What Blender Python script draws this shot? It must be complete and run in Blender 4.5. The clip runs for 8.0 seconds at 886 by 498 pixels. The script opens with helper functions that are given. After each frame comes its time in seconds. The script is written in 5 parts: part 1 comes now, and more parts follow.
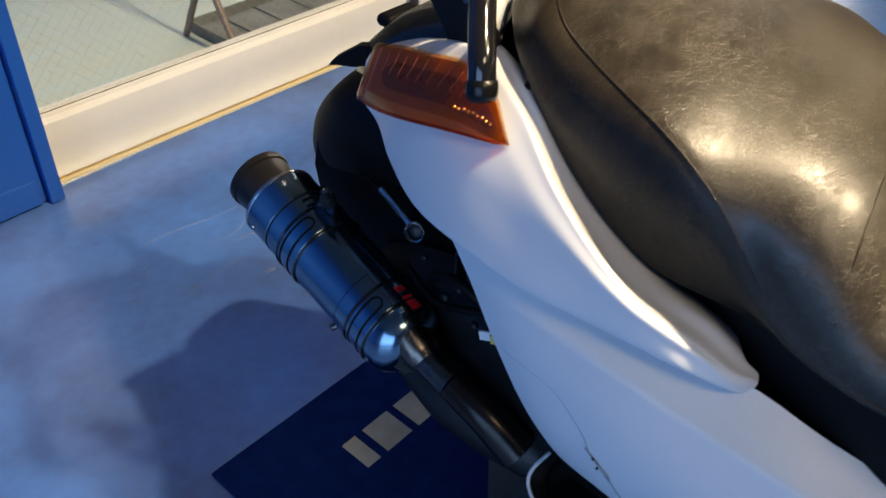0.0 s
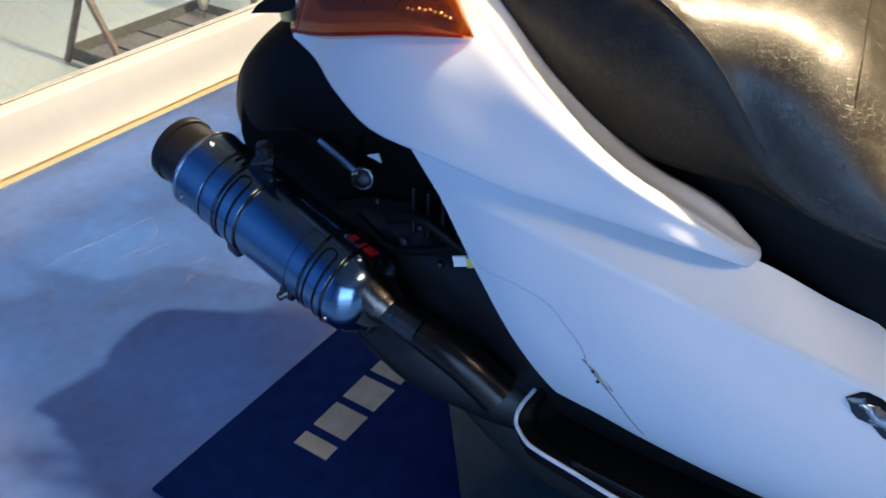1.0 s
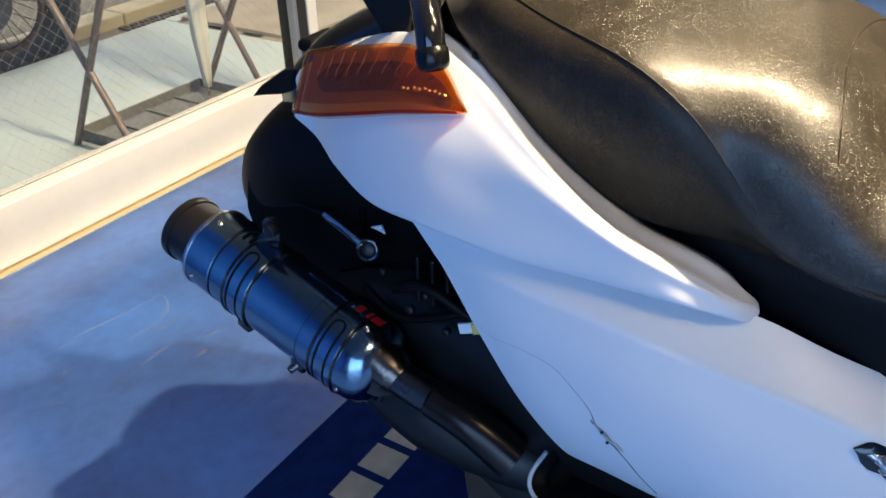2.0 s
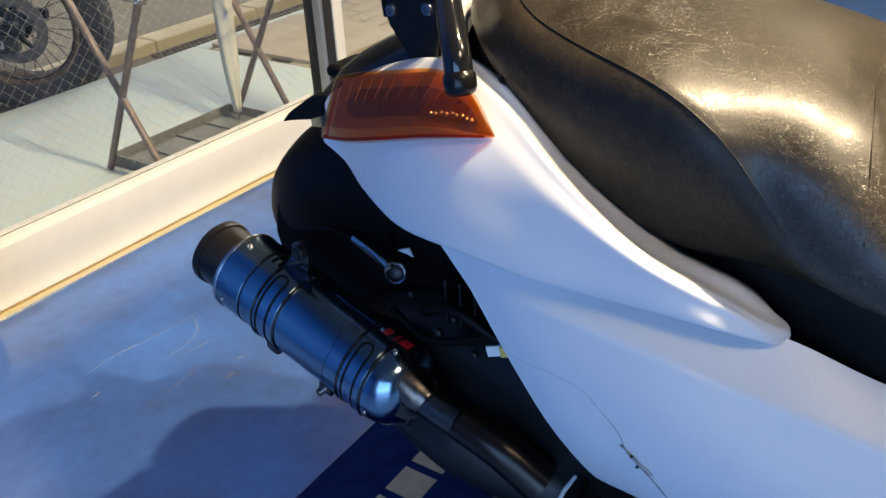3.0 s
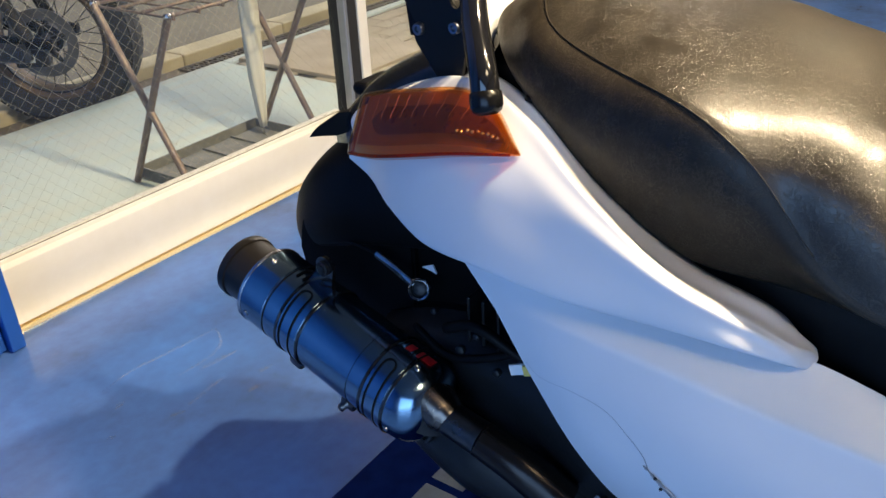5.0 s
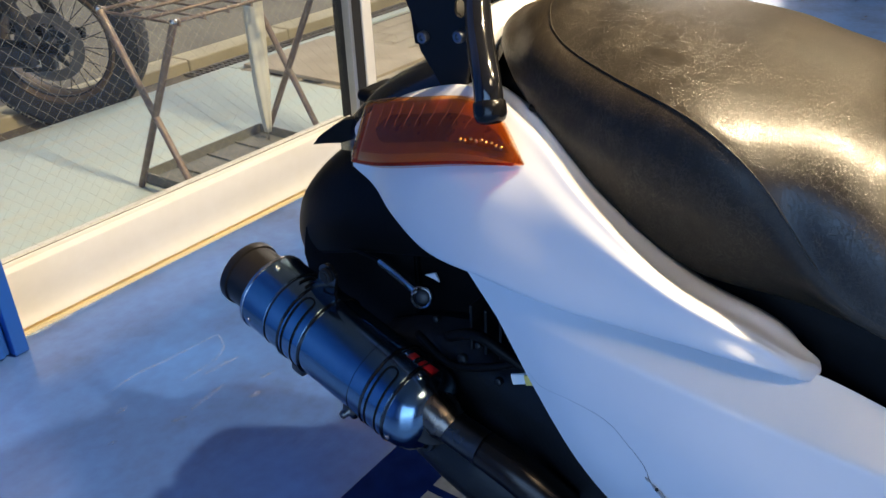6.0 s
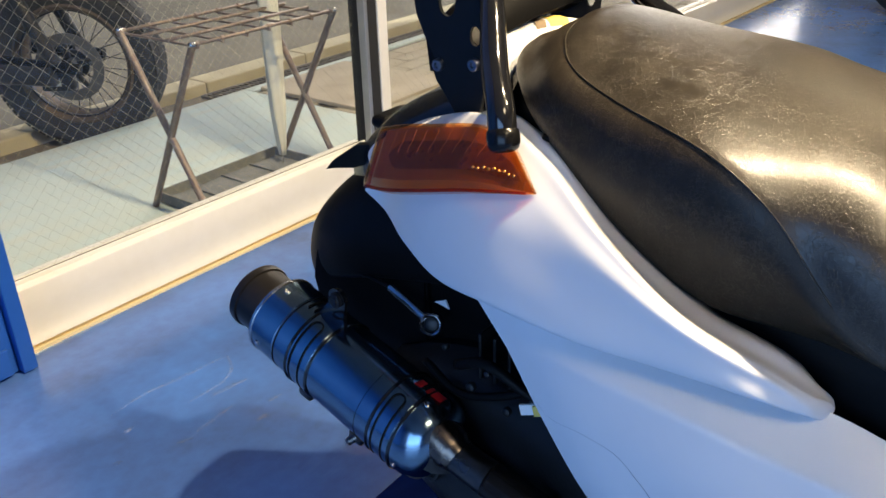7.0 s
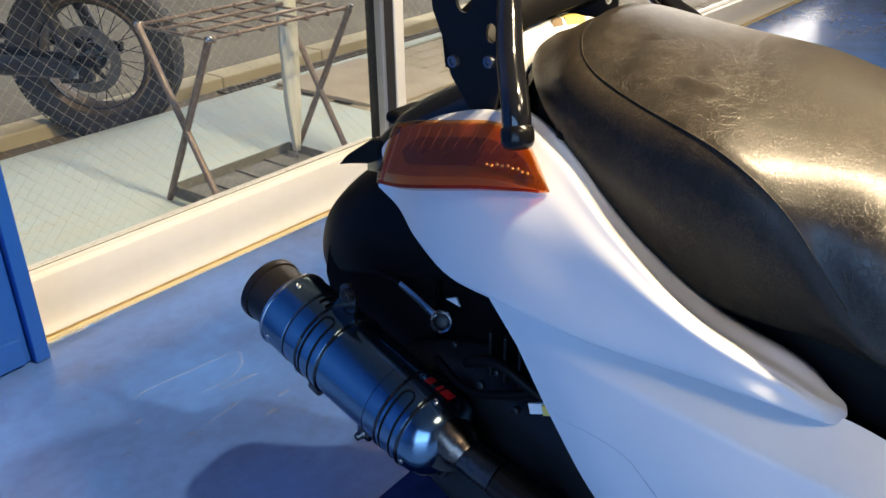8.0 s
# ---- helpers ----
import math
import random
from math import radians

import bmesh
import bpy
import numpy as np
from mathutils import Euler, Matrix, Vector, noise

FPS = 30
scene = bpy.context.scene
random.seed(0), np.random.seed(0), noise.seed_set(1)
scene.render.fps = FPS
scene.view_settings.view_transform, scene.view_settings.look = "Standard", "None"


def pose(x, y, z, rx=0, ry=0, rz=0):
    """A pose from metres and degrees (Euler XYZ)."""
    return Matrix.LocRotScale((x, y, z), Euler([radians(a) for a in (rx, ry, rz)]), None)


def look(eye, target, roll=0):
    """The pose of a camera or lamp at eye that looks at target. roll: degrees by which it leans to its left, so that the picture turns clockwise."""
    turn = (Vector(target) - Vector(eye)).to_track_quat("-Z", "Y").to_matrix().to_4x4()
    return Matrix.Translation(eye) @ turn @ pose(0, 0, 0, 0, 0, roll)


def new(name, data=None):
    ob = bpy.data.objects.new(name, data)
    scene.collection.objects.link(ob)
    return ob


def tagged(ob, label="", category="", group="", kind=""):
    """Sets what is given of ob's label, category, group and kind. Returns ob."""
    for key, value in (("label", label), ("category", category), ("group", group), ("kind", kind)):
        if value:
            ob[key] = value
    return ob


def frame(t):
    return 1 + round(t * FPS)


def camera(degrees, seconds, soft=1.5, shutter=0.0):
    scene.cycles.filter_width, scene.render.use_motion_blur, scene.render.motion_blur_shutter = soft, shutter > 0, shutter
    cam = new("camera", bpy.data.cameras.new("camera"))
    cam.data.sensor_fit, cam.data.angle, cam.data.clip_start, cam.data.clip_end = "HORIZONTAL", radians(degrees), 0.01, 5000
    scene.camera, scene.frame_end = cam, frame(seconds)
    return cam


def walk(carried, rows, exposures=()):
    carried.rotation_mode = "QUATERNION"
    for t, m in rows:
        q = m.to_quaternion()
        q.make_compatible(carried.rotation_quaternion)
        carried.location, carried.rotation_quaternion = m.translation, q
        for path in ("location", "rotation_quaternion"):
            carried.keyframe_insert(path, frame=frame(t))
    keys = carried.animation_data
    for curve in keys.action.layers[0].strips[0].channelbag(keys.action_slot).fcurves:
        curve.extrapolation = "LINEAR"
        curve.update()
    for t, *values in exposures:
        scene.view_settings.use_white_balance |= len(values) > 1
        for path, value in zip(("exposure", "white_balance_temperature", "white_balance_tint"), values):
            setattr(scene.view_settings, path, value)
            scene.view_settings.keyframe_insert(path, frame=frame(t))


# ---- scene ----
cam = camera(55.1, 8.0, shutter=0.5)
METRES, EYE, TILT, LEAN, TURN = 0.2, 1.028, -38.83, -1.62, -47.9
ROWS = [
    (0.0, 0.0, 0.0, 0.0, 0.0, 0.0, -0.0),
    (0.5, -0.2453, 0.2316, -0.3036, -2.53, 2.29, 1.85),
    (1.0, -0.3456, 0.338, -0.5604, -6.92, 3.03, 5.95),
    (1.5, -0.3154, 0.3072, -0.5461, -7.3, 4.94, 7.76),
    (2.0, -0.3213, 0.2464, -0.5195, -6.0, 7.01, 8.56),
    (3.5, -0.3292, 0.2259, -0.5173, -3.7, 9.23, 8.11),
    (4.0, -0.337, 0.223, -0.5081, -3.24, 9.58, 7.81),
    (4.5, -0.3394, 0.2227, -0.5056, -2.95, 9.84, 7.62),
    (6.0, -0.3347, 0.222, -0.4946, -2.7, 10.4, 7.06),
    (6.5, -0.3284, 0.2227, -0.484, -2.59, 11.16, 6.4),
    (7.0, -0.3276, 0.2367, -0.4837, -2.17, 12.18, 5.66),
    (7.5, -0.3299, 0.2509, -0.4863, -1.72, 12.44, 4.66),
    (8.0, -0.3266, 0.2476, -0.4925, -1.59, 12.17, 4.43),
]
walk(cam, [(t, pose(0, 0, EYE, TILT, LEAN, TURN) @ pose(METRES * x, METRES * y, METRES * z, 90 + pitch, roll, yaw)) for t, x, y, z, yaw, pitch, roll in ROWS],
     [(0.0, -0.20), (0.5, 0.14), (1.0, 0.30), (1.5, 0.29), (2.2, 0.25), (3.5, 0.12), (4.5, 0.15), (8.0, 0.14)])

# light values
SKY, SUN = 0.42, 3.8
DAY, DAY_COLOR = 57.0, (0.235, 0.51, 1.0)
LAMP_COLOR = (1.0, 0.79, 0.50)
# the first two follow the floor shadows; the last two are added fill
LAMPS = ((1.32, -1.05, 0.07, 150.0), (1.20, -0.28, 0.07, 112.0), (4.8, 0.1, 0.8, 26.0), (-0.10, -1.35, 0.8, 26.0))

# ---- light ----
world = bpy.data.worlds.new("sky")
scene.world = world
world.use_nodes = True
_wn = world.node_tree.nodes
_sky = _wn.new("ShaderNodeTexSky")
_sky.sky_type = "NISHITA"
_sky.sun_disc = False
_sky.sun_elevation = radians(38)
_sky.sun_rotation = radians(60)
_sky.air_density, _sky.dust_density, _sky.ozone_density = 0.6, 4.0, 0.6
_wn["Background"].inputs["Strength"].default_value = SKY
world.node_tree.links.new(_sky.outputs["Color"], _wn["Background"].inputs["Color"])


def sun(direction, strength, color, angle):
    data = bpy.data.lights.new("sun", "SUN")
    data.energy, data.color, data.angle = strength, color, radians(angle)
    ob = new("sun", data)
    ob.matrix_world = look((0, 0, 6), Vector((0, 0, 6)) + Vector(direction))
    return ob


sun((-0.65, 0.30, -0.62), SUN, (1.0, 0.93, 0.80), 0.8)


# ---- materials ----
def surf(name, base, rough=0.5, metal=0.0, var=0.25, scale=8.0, fine=120.0, bump=0.0, bump_scale=None,
         coat=0.0, rough_var=0.12, alt=None, spec=0.5, stretch=(1, 1, 1)):
    """A painted, moulded or cast surface: two scales of colour change, uneven gloss and fine relief."""
    m = bpy.data.materials.new(name)
    m.use_nodes = True
    nt = m.node_tree
    b = nt.nodes["Principled BSDF"]
    co = nt.nodes.new("ShaderNodeTexCoord")
    mp = nt.nodes.new("ShaderNodeMapping")
    mp.inputs["Scale"].default_value = stretch
    nt.links.new(co.outputs["Object"], mp.inputs["Vector"])
    big = nt.nodes.new("ShaderNodeTexNoise")
    big.inputs["Scale"].default_value = scale
    big.inputs["Detail"].default_value = 6
    small = nt.nodes.new("ShaderNodeTexNoise")
    small.inputs["Scale"].default_value = fine
    small.inputs["Detail"].default_value = 4
    for n in (big, small):
        nt.links.new(mp.outputs["Vector"], n.inputs["Vector"])
    add = nt.nodes.new("ShaderNodeMath")
    add.operation = "MULTIPLY_ADD"
    add.inputs[1].default_value = 0.35
    nt.links.new(small.outputs["Fac"], add.inputs[0])
    nt.links.new(big.outputs["Fac"], add.inputs[2])
    ramp = nt.nodes.new("ShaderNodeMapRange")
    ramp.inputs["From Min"].default_value, ramp.inputs["From Max"].default_value = 0.42, 0.95
    nt.links.new(add.outputs[0], ramp.inputs["Value"])
    mix = nt.nodes.new("ShaderNodeMix")
    mix.data_type = "RGBA"
    dark = alt or tuple(c * (1 - var) for c in base)
    mix.inputs["A"].default_value = (*base, 1)
    mix.inputs["B"].default_value = (*dark, 1)
    nt.links.new(ramp.outputs["Result"], mix.inputs["Factor"])
    nt.links.new(mix.outputs["Result"], b.inputs["Base Color"])
    rr = nt.nodes.new("ShaderNodeMapRange")
    rr.inputs["To Min"].default_value = max(0.02, rough - rough_var)
    rr.inputs["To Max"].default_value = min(1, rough + rough_var)
    nt.links.new(big.outputs["Fac"], rr.inputs["Value"])
    nt.links.new(rr.outputs["Result"], b.inputs["Roughness"])
    b.inputs["Metallic"].default_value = metal
    b.inputs["Coat Weight"].default_value = coat
    b.inputs["Coat Roughness"].default_value = 0.06
    b.inputs["Specular IOR Level"].default_value = spec
    if bump:
        bn = nt.nodes.new("ShaderNodeBump")
        bn.inputs["Strength"].default_value = bump
        bn.inputs["Distance"].default_value = 0.002
        if bump_scale:
            tex = nt.nodes.new("ShaderNodeTexNoise")
            tex.inputs["Scale"].default_value = bump_scale
            tex.inputs["Detail"].default_value = 8
            nt.links.new(mp.outputs["Vector"], tex.inputs["Vector"])
            nt.links.new(tex.outputs["Fac"], bn.inputs["Height"])
        else:
            nt.links.new(small.outputs["Fac"], bn.inputs["Height"])
        nt.links.new(bn.outputs["Normal"], b.inputs["Normal"])
    return m


def floor_paint():
    """Blue epoxy floor: scuffs, fine pale scratches and uneven gloss."""
    m = surf("blue_floor_paint", (0.058, 0.150, 0.44), 0.21, var=0.42, scale=4.5, fine=38, bump=0.010, rough_var=0.15,
             spec=0.5, alt=(0.036, 0.072, 0.20))
    nt = m.node_tree
    b = nt.nodes["Principled BSDF"]
    co = nt.nodes.new("ShaderNodeTexCoord")
    masks = []
    for turn, sc, width in ((0.5, (3.0, 42.0, 1), 0.020), (-0.35, (2.6, 36.0, 1), 0.016)):
        mp = nt.nodes.new("ShaderNodeMapping")
        mp.inputs["Rotation"].default_value = (0, 0, turn)
        mp.inputs["Scale"].default_value = sc
        nt.links.new(co.outputs["Object"], mp.inputs["Vector"])
        n = nt.nodes.new("ShaderNodeTexNoise")
        n.inputs["Scale"].default_value = 1.0
        n.inputs["Detail"].default_value = 2
        n.inputs["Distortion"].default_value = 0.25
        nt.links.new(mp.outputs["Vector"], n.inputs["Vector"])
        sub = nt.nodes.new("ShaderNodeMath")
        sub.operation = "SUBTRACT"
        sub.inputs[1].default_value = 0.61
        nt.links.new(n.outputs["Fac"], sub.inputs[0])
        ab = nt.nodes.new("ShaderNodeMath")
        ab.operation = "ABSOLUTE"
        nt.links.new(sub.outputs[0], ab.inputs[0])
        lt = nt.nodes.new("ShaderNodeMapRange")
        lt.inputs["From Min"].default_value, lt.inputs["From Max"].default_value = width, 0.0
        lt.inputs["To Min"].default_value, lt.inputs["To Max"].default_value = 0.0, 1.0
        nt.links.new(ab.outputs[0], lt.inputs["Value"])
        masks.append(lt)
    mx = nt.nodes.new("ShaderNodeMath")
    mx.operation = "MAXIMUM"
    for i, k in enumerate(masks):
        nt.links.new(k.outputs["Result"], mx.inputs[i])
    gate = nt.nodes.new("ShaderNodeTexNoise")
    gate.inputs["Scale"].default_value = 5.0
    nt.links.new(co.outputs["Object"], gate.inputs["Vector"])
    gr = nt.nodes.new("ShaderNodeMapRange")
    gr.inputs["From Min"].default_value, gr.inputs["From Max"].default_value = 0.56, 0.72
    gr.inputs["To Max"].default_value = 0.035
    nt.links.new(gate.outputs["Fac"], gr.inputs["Value"])
    ml = nt.nodes.new("ShaderNodeMath")
    ml.operation = "MULTIPLY"
    nt.links.new(mx.outputs[0], ml.inputs[0])
    nt.links.new(gr.outputs["Result"], ml.inputs[1])
    old = b.inputs["Base Color"].links[0].from_socket
    mix = nt.nodes.new("ShaderNodeMix")
    mix.data_type = "RGBA"
    mix.inputs["B"].default_value = (0.36, 0.46, 0.66, 1)
    nt.links.new(ml.outputs[0], mix.inputs["Factor"])
    nt.links.new(old, mix.inputs["A"])
    nt.links.new(mix.outputs["Result"], b.inputs["Base Color"])
    return m


def leather(name, base, worn, rough, spec, crease):
    """Black seat vinyl: pebble grain, hair-thin creases in patches; brown areas paint wear and warm sheen."""
    m = surf(name, base, rough, var=0.35, scale=7, fine=60, rough_var=0.07, alt=worn, spec=spec, stretch=(1.0, 2.2, 1.0))
    nt = m.node_tree
    b = nt.nodes["Principled BSDF"]
    co = nt.nodes.new("ShaderNodeTexCoord")
    warp = nt.nodes.new("ShaderNodeTexNoise")
    warp.inputs["Scale"].default_value = 45
    warp.inputs["Detail"].default_value = 5
    nt.links.new(co.outputs["Object"], warp.inputs["Vector"])
    addv = nt.nodes.new("ShaderNodeVectorMath")
    addv.operation = "MULTIPLY_ADD"
    addv.inputs[1].default_value = (0.012, 0.012, 0.012)
    nt.links.new(warp.outputs["Color"], addv.inputs[0])
    nt.links.new(co.outputs["Object"], addv.inputs[2])
    heights = []
    for scale, width, turn, strength in ((190, 0.034, 0.5, 1.0), (400, 0.05, -0.4, 0.7)):
        mp = nt.nodes.new("ShaderNodeMapping")
        mp.inputs["Rotation"].default_value = (0, 0, turn)
        mp.inputs["Scale"].default_value = (0.45, 1.0, 0.8)
        nt.links.new(addv.outputs[0], mp.inputs["Vector"])
        v = nt.nodes.new("ShaderNodeTexNoise")
        v.inputs["Scale"].default_value, v.inputs["Detail"].default_value, v.inputs["Distortion"].default_value = scale, 2.5, 0.8
        nt.links.new(mp.outputs["Vector"], v.inputs["Vector"])
        mid = nt.nodes.new("ShaderNodeMath")
        mid.operation = "SUBTRACT"
        mid.inputs[1].default_value = 0.5
        nt.links.new(v.outputs["Fac"], mid.inputs[0])
        fold = nt.nodes.new("ShaderNodeMath")
        fold.operation = "ABSOLUTE"
        nt.links.new(mid.outputs[0], fold.inputs[0])
        r = nt.nodes.new("ShaderNodeMapRange")
        r.interpolation_type = "SMOOTHSTEP"
        r.inputs["From Max"].default_value = width
        r.inputs["To Min"].default_value, r.inputs["To Max"].default_value = strength, 0.0
        nt.links.new(fold.outputs[0], r.inputs["Value"])
        patch = nt.nodes.new("ShaderNodeTexNoise")
        patch.inputs["Scale"].default_value = scale * 0.16
        patch.inputs["Detail"].default_value = 3
        nt.links.new(co.outputs["Object"], patch.inputs["Vector"])
        pr = nt.nodes.new("ShaderNodeMapRange")
        pr.inputs["From Min"].default_value, pr.inputs["From Max"].default_value = 0.34, 0.62
        nt.links.new(patch.outputs["Fac"], pr.inputs["Value"])
        ml = nt.nodes.new("ShaderNodeMath")
        ml.operation = "MULTIPLY"
        nt.links.new(r.outputs["Result"], ml.inputs[0])
        nt.links.new(pr.outputs["Result"], ml.inputs[1])
        heights.append(ml)
    lines = nt.nodes.new("ShaderNodeMath")
    lines.operation = "MAXIMUM"
    nt.links.new(heights[0].outputs[0], lines.inputs[0])
    nt.links.new(heights[1].outputs[0], lines.inputs[1])
    grain = nt.nodes.new("ShaderNodeTexNoise")
    grain.inputs["Scale"].default_value = 420
    grain.inputs["Detail"].default_value = 3
    nt.links.new(co.outputs["Object"], grain.inputs["Vector"])
    sm = nt.nodes.new("ShaderNodeMath")
    sm.operation = "MULTIPLY_ADD"
    sm.inputs[1].default_value = 0.45
    nt.links.new(grain.outputs["Fac"], sm.inputs[0])
    nt.links.new(lines.outputs[0], sm.inputs[2])
    # paler creases: wear, and their highlights put into the colour
    old = b.inputs["Base Color"].links[0].from_socket
    wear_and_glint = nt.nodes.new("ShaderNodeMix")
    wear_and_glint.data_type = "RGBA"
    wear_and_glint.inputs["B"].default_value = (*[c * 2.6 for c in worn], 1)
    amount = nt.nodes.new("ShaderNodeMath")
    amount.operation = "MULTIPLY"
    amount.inputs[1].default_value = 0.52
    nt.links.new(lines.outputs[0], amount.inputs[0])
    nt.links.new(amount.outputs[0], wear_and_glint.inputs["Factor"])
    nt.links.new(old, wear_and_glint.inputs["A"])
    nt.links.new(wear_and_glint.outputs["Result"], b.inputs["Base Color"])
    bn = nt.nodes.new("ShaderNodeBump")
    bn.inputs["Strength"].default_value = crease
    bn.inputs["Distance"].default_value = 0.0006
    nt.links.new(sm.outputs[0], bn.inputs["Height"])
    nt.links.new(bn.outputs["Normal"], b.inputs["Normal"])
    return m


def clear_glass(name, tint=(0.97, 0.985, 0.975), rough=0.02):
    m = bpy.data.materials.new(name)
    m.use_nodes = True
    nt = m.node_tree
    nt.nodes.remove(nt.nodes["Principled BSDF"])
    out = nt.nodes["Material Output"]
    tr = nt.nodes.new("ShaderNodeBsdfTransparent")
    tr.inputs["Color"].default_value = (*tint, 1)
    gl = nt.nodes.new("ShaderNodeBsdfGlossy")
    gl.inputs["Roughness"].default_value = rough
    lw = nt.nodes.new("ShaderNodeLayerWeight")
    lw.inputs["Blend"].default_value = 0.5
    pw = nt.nodes.new("ShaderNodeMath")
    pw.operation = "POWER"
    pw.inputs[1].default_value = 5.0
    nt.links.new(lw.outputs["Facing"], pw.inputs[0])
    fr = nt.nodes.new("ShaderNodeMath")
    fr.operation = "MULTIPLY_ADD"
    fr.inputs[1].default_value, fr.inputs[2].default_value = 0.95, 0.035
    nt.links.new(pw.outputs[0], fr.inputs[0])
    mx = nt.nodes.new("ShaderNodeMixShader")
    nt.links.new(fr.outputs[0], mx.inputs[0])
    nt.links.new(tr.outputs[0], mx.inputs[1])
    nt.links.new(gl.outputs[0], mx.inputs[2])
    nt.links.new(mx.outputs[0], out.inputs["Surface"])
    return m


def amber():
    """Clear orange plastic: tints what passes through it, shiny outside."""
    m = clear_glass("amber_lens", (0.985, 0.64, 0.33), 0.04)
    return m


FLOOR = floor_paint()
SEAT = leather("seat_vinyl", (0.009, 0.0072, 0.005), (0.030, 0.024, 0.016), 0.32, 0.50, 0.36)
SEAT_SIDE = leather("seat_side_vinyl", (0.010, 0.008, 0.006), (0.028, 0.0215, 0.014), 0.40, 0.27, 0.36)
WHITE = surf("white_body_paint", (0.67, 0.68, 0.71), 0.44, var=0.05, scale=5, fine=60, coat=0.05, rough_var=0.06, alt=(0.63, 0.645, 0.68))
BLACK = surf("black_plastic", (0.004, 0.004, 0.0045), 0.48, var=0.4, scale=14, fine=300, bump=0.10, spec=0.12)
GLOSS_BLACK = surf("black_enamel", (0.008, 0.008, 0.009), 0.13, var=0.3, scale=10, fine=150, coat=0.5, rough_var=0.05)
PLATE = surf("black_steel_plate", (0.007, 0.008, 0.010), 0.5, var=0.3, scale=12, fine=200, bump=0.05, spec=0.2)
RUBBER = surf("tyre_rubber", (0.018, 0.018, 0.018), 0.75, var=0.4, scale=12, fine=180, bump=0.3)
# blue of the reflected wall and floor put into the chrome's tint
DARK_CHROME = surf("dark_chrome", (0.26, 0.37, 0.46), 0.17, metal=1.0, var=0.25, scale=9, fine=90, rough_var=0.04)
STEEL = surf("bright_steel", (0.62, 0.62, 0.63), 0.22, metal=1.0, var=0.25, scale=20, fine=160, rough_var=0.1)
BURNT = surf("heat_stained_steel", (0.16, 0.145, 0.13), 0.30, metal=1.0, var=0.5, scale=16, fine=120, rough_var=0.15, alt=(0.06, 0.06, 0.07))
CAST = surf("dark_cast_metal", (0.014, 0.014, 0.015), 0.45, metal=0.3, var=0.5, scale=18, fine=200, bump=0.2)
FRAME_WHITE = surf("white_window_paint", (0.57, 0.57, 0.56), 0.32, var=0.08, scale=4, fine=50, bump=0.03, alt=(0.52, 0.51, 0.48))
BRASS_TRACK = surf("anodised_track", (0.95, 0.82, 0.52), 0.30, metal=0.5, var=0.12, scale=5, fine=60, rough_var=0.05)
GREY_ALU = surf("grey_aluminium", (0.42, 0.43, 0.42), 0.38, metal=0.8, var=0.2, scale=10, fine=90)
GASKET = surf("black_gasket", (0.012, 0.012, 0.012), 0.6, var=0.3, scale=14, fine=140)
BLUE_WALL = surf("blue_wall_paint", (0.022, 0.15, 0.56), 0.5, var=0.15, scale=2, fine=50, bump=0.05)
BLUE_PAINT = surf("blue_door_paint", (0.010, 0.075, 0.36), 0.34, var=0.18, scale=3, fine=60, bump=0.04)
MAT_NAVY = surf("navy_mat_pile", (0.003, 0.015, 0.095), 0.95, var=0.4, scale=30, fine=420, bump=0.6, bump_scale=700, spec=0.04)
MAT_PALE = surf("pale_mat_print", (0.31, 0.31, 0.28), 0.9, var=0.25, scale=40, fine=420, bump=0.5, bump_scale=700, spec=0.2)
# tone of the mat where the light on it changes
MAT_LIGHT_PATCH = surf("mat_light_patch_tone", (0.018, 0.050, 0.082), 0.8, var=0.4, scale=26, fine=220, bump=0.3)
WIRE = surf("glass_wire", (0.40, 0.36, 0.27), 0.5, metal=0.3, var=0.2)
JOINT = surf("panel_gap", (0.16, 0.18, 0.22), 0.6, var=0.2)
GLASS = clear_glass("window_glass")
AMBER = amber()
RED = surf("red_sticker", (0.55, 0.015, 0.02), 0.35, var=0.2, scale=60)
YELLOW = surf("yellow_sticker", (0.75, 0.55, 0.12), 0.4, var=0.15, scale=60)
WALL = surf("wall_plaster", (0.17, 0.18, 0.21), 0.8, var=0.1, scale=3, fine=60, bump=0.1)
CEIL = surf("ceiling_board", (0.22, 0.218, 0.215), 0.85, var=0.08, scale=3, fine=60)
APRON = surf("pale_concrete", (0.34, 0.45, 0.47), 0.85, var=0.2, scale=4.0, fine=70, bump=0.2, alt=(0.39, 0.40, 0.33), stretch=(0.7, 6.0, 1.0))
PAVER = surf("paving_block", (0.34, 0.30, 0.22), 0.85, var=0.35, scale=8, fine=120, bump=0.3)
KERB = surf("kerb_stone", (0.46, 0.41, 0.27), 0.8, var=0.25, scale=6, fine=90, bump=0.25)
ASPHALT = surf("asphalt", (0.13, 0.115, 0.085), 0.9, var=0.4, scale=3, fine=260, bump=0.5)
RACK = surf("worn_chrome_tube", (0.20, 0.165, 0.14), 0.50, metal=0.5, var=0.45, scale=22, fine=160, rough_var=0.15, alt=(0.16, 0.11, 0.09))
TRAY = surf("dark_tray", (0.15, 0.155, 0.14), 0.6, var=0.4, scale=12, fine=120)
UMBRELLA = surf("milky_vinyl", (0.60, 0.60, 0.52), 0.4, var=0.25, scale=18, fine=90, stretch=(1, 1, 0.2))


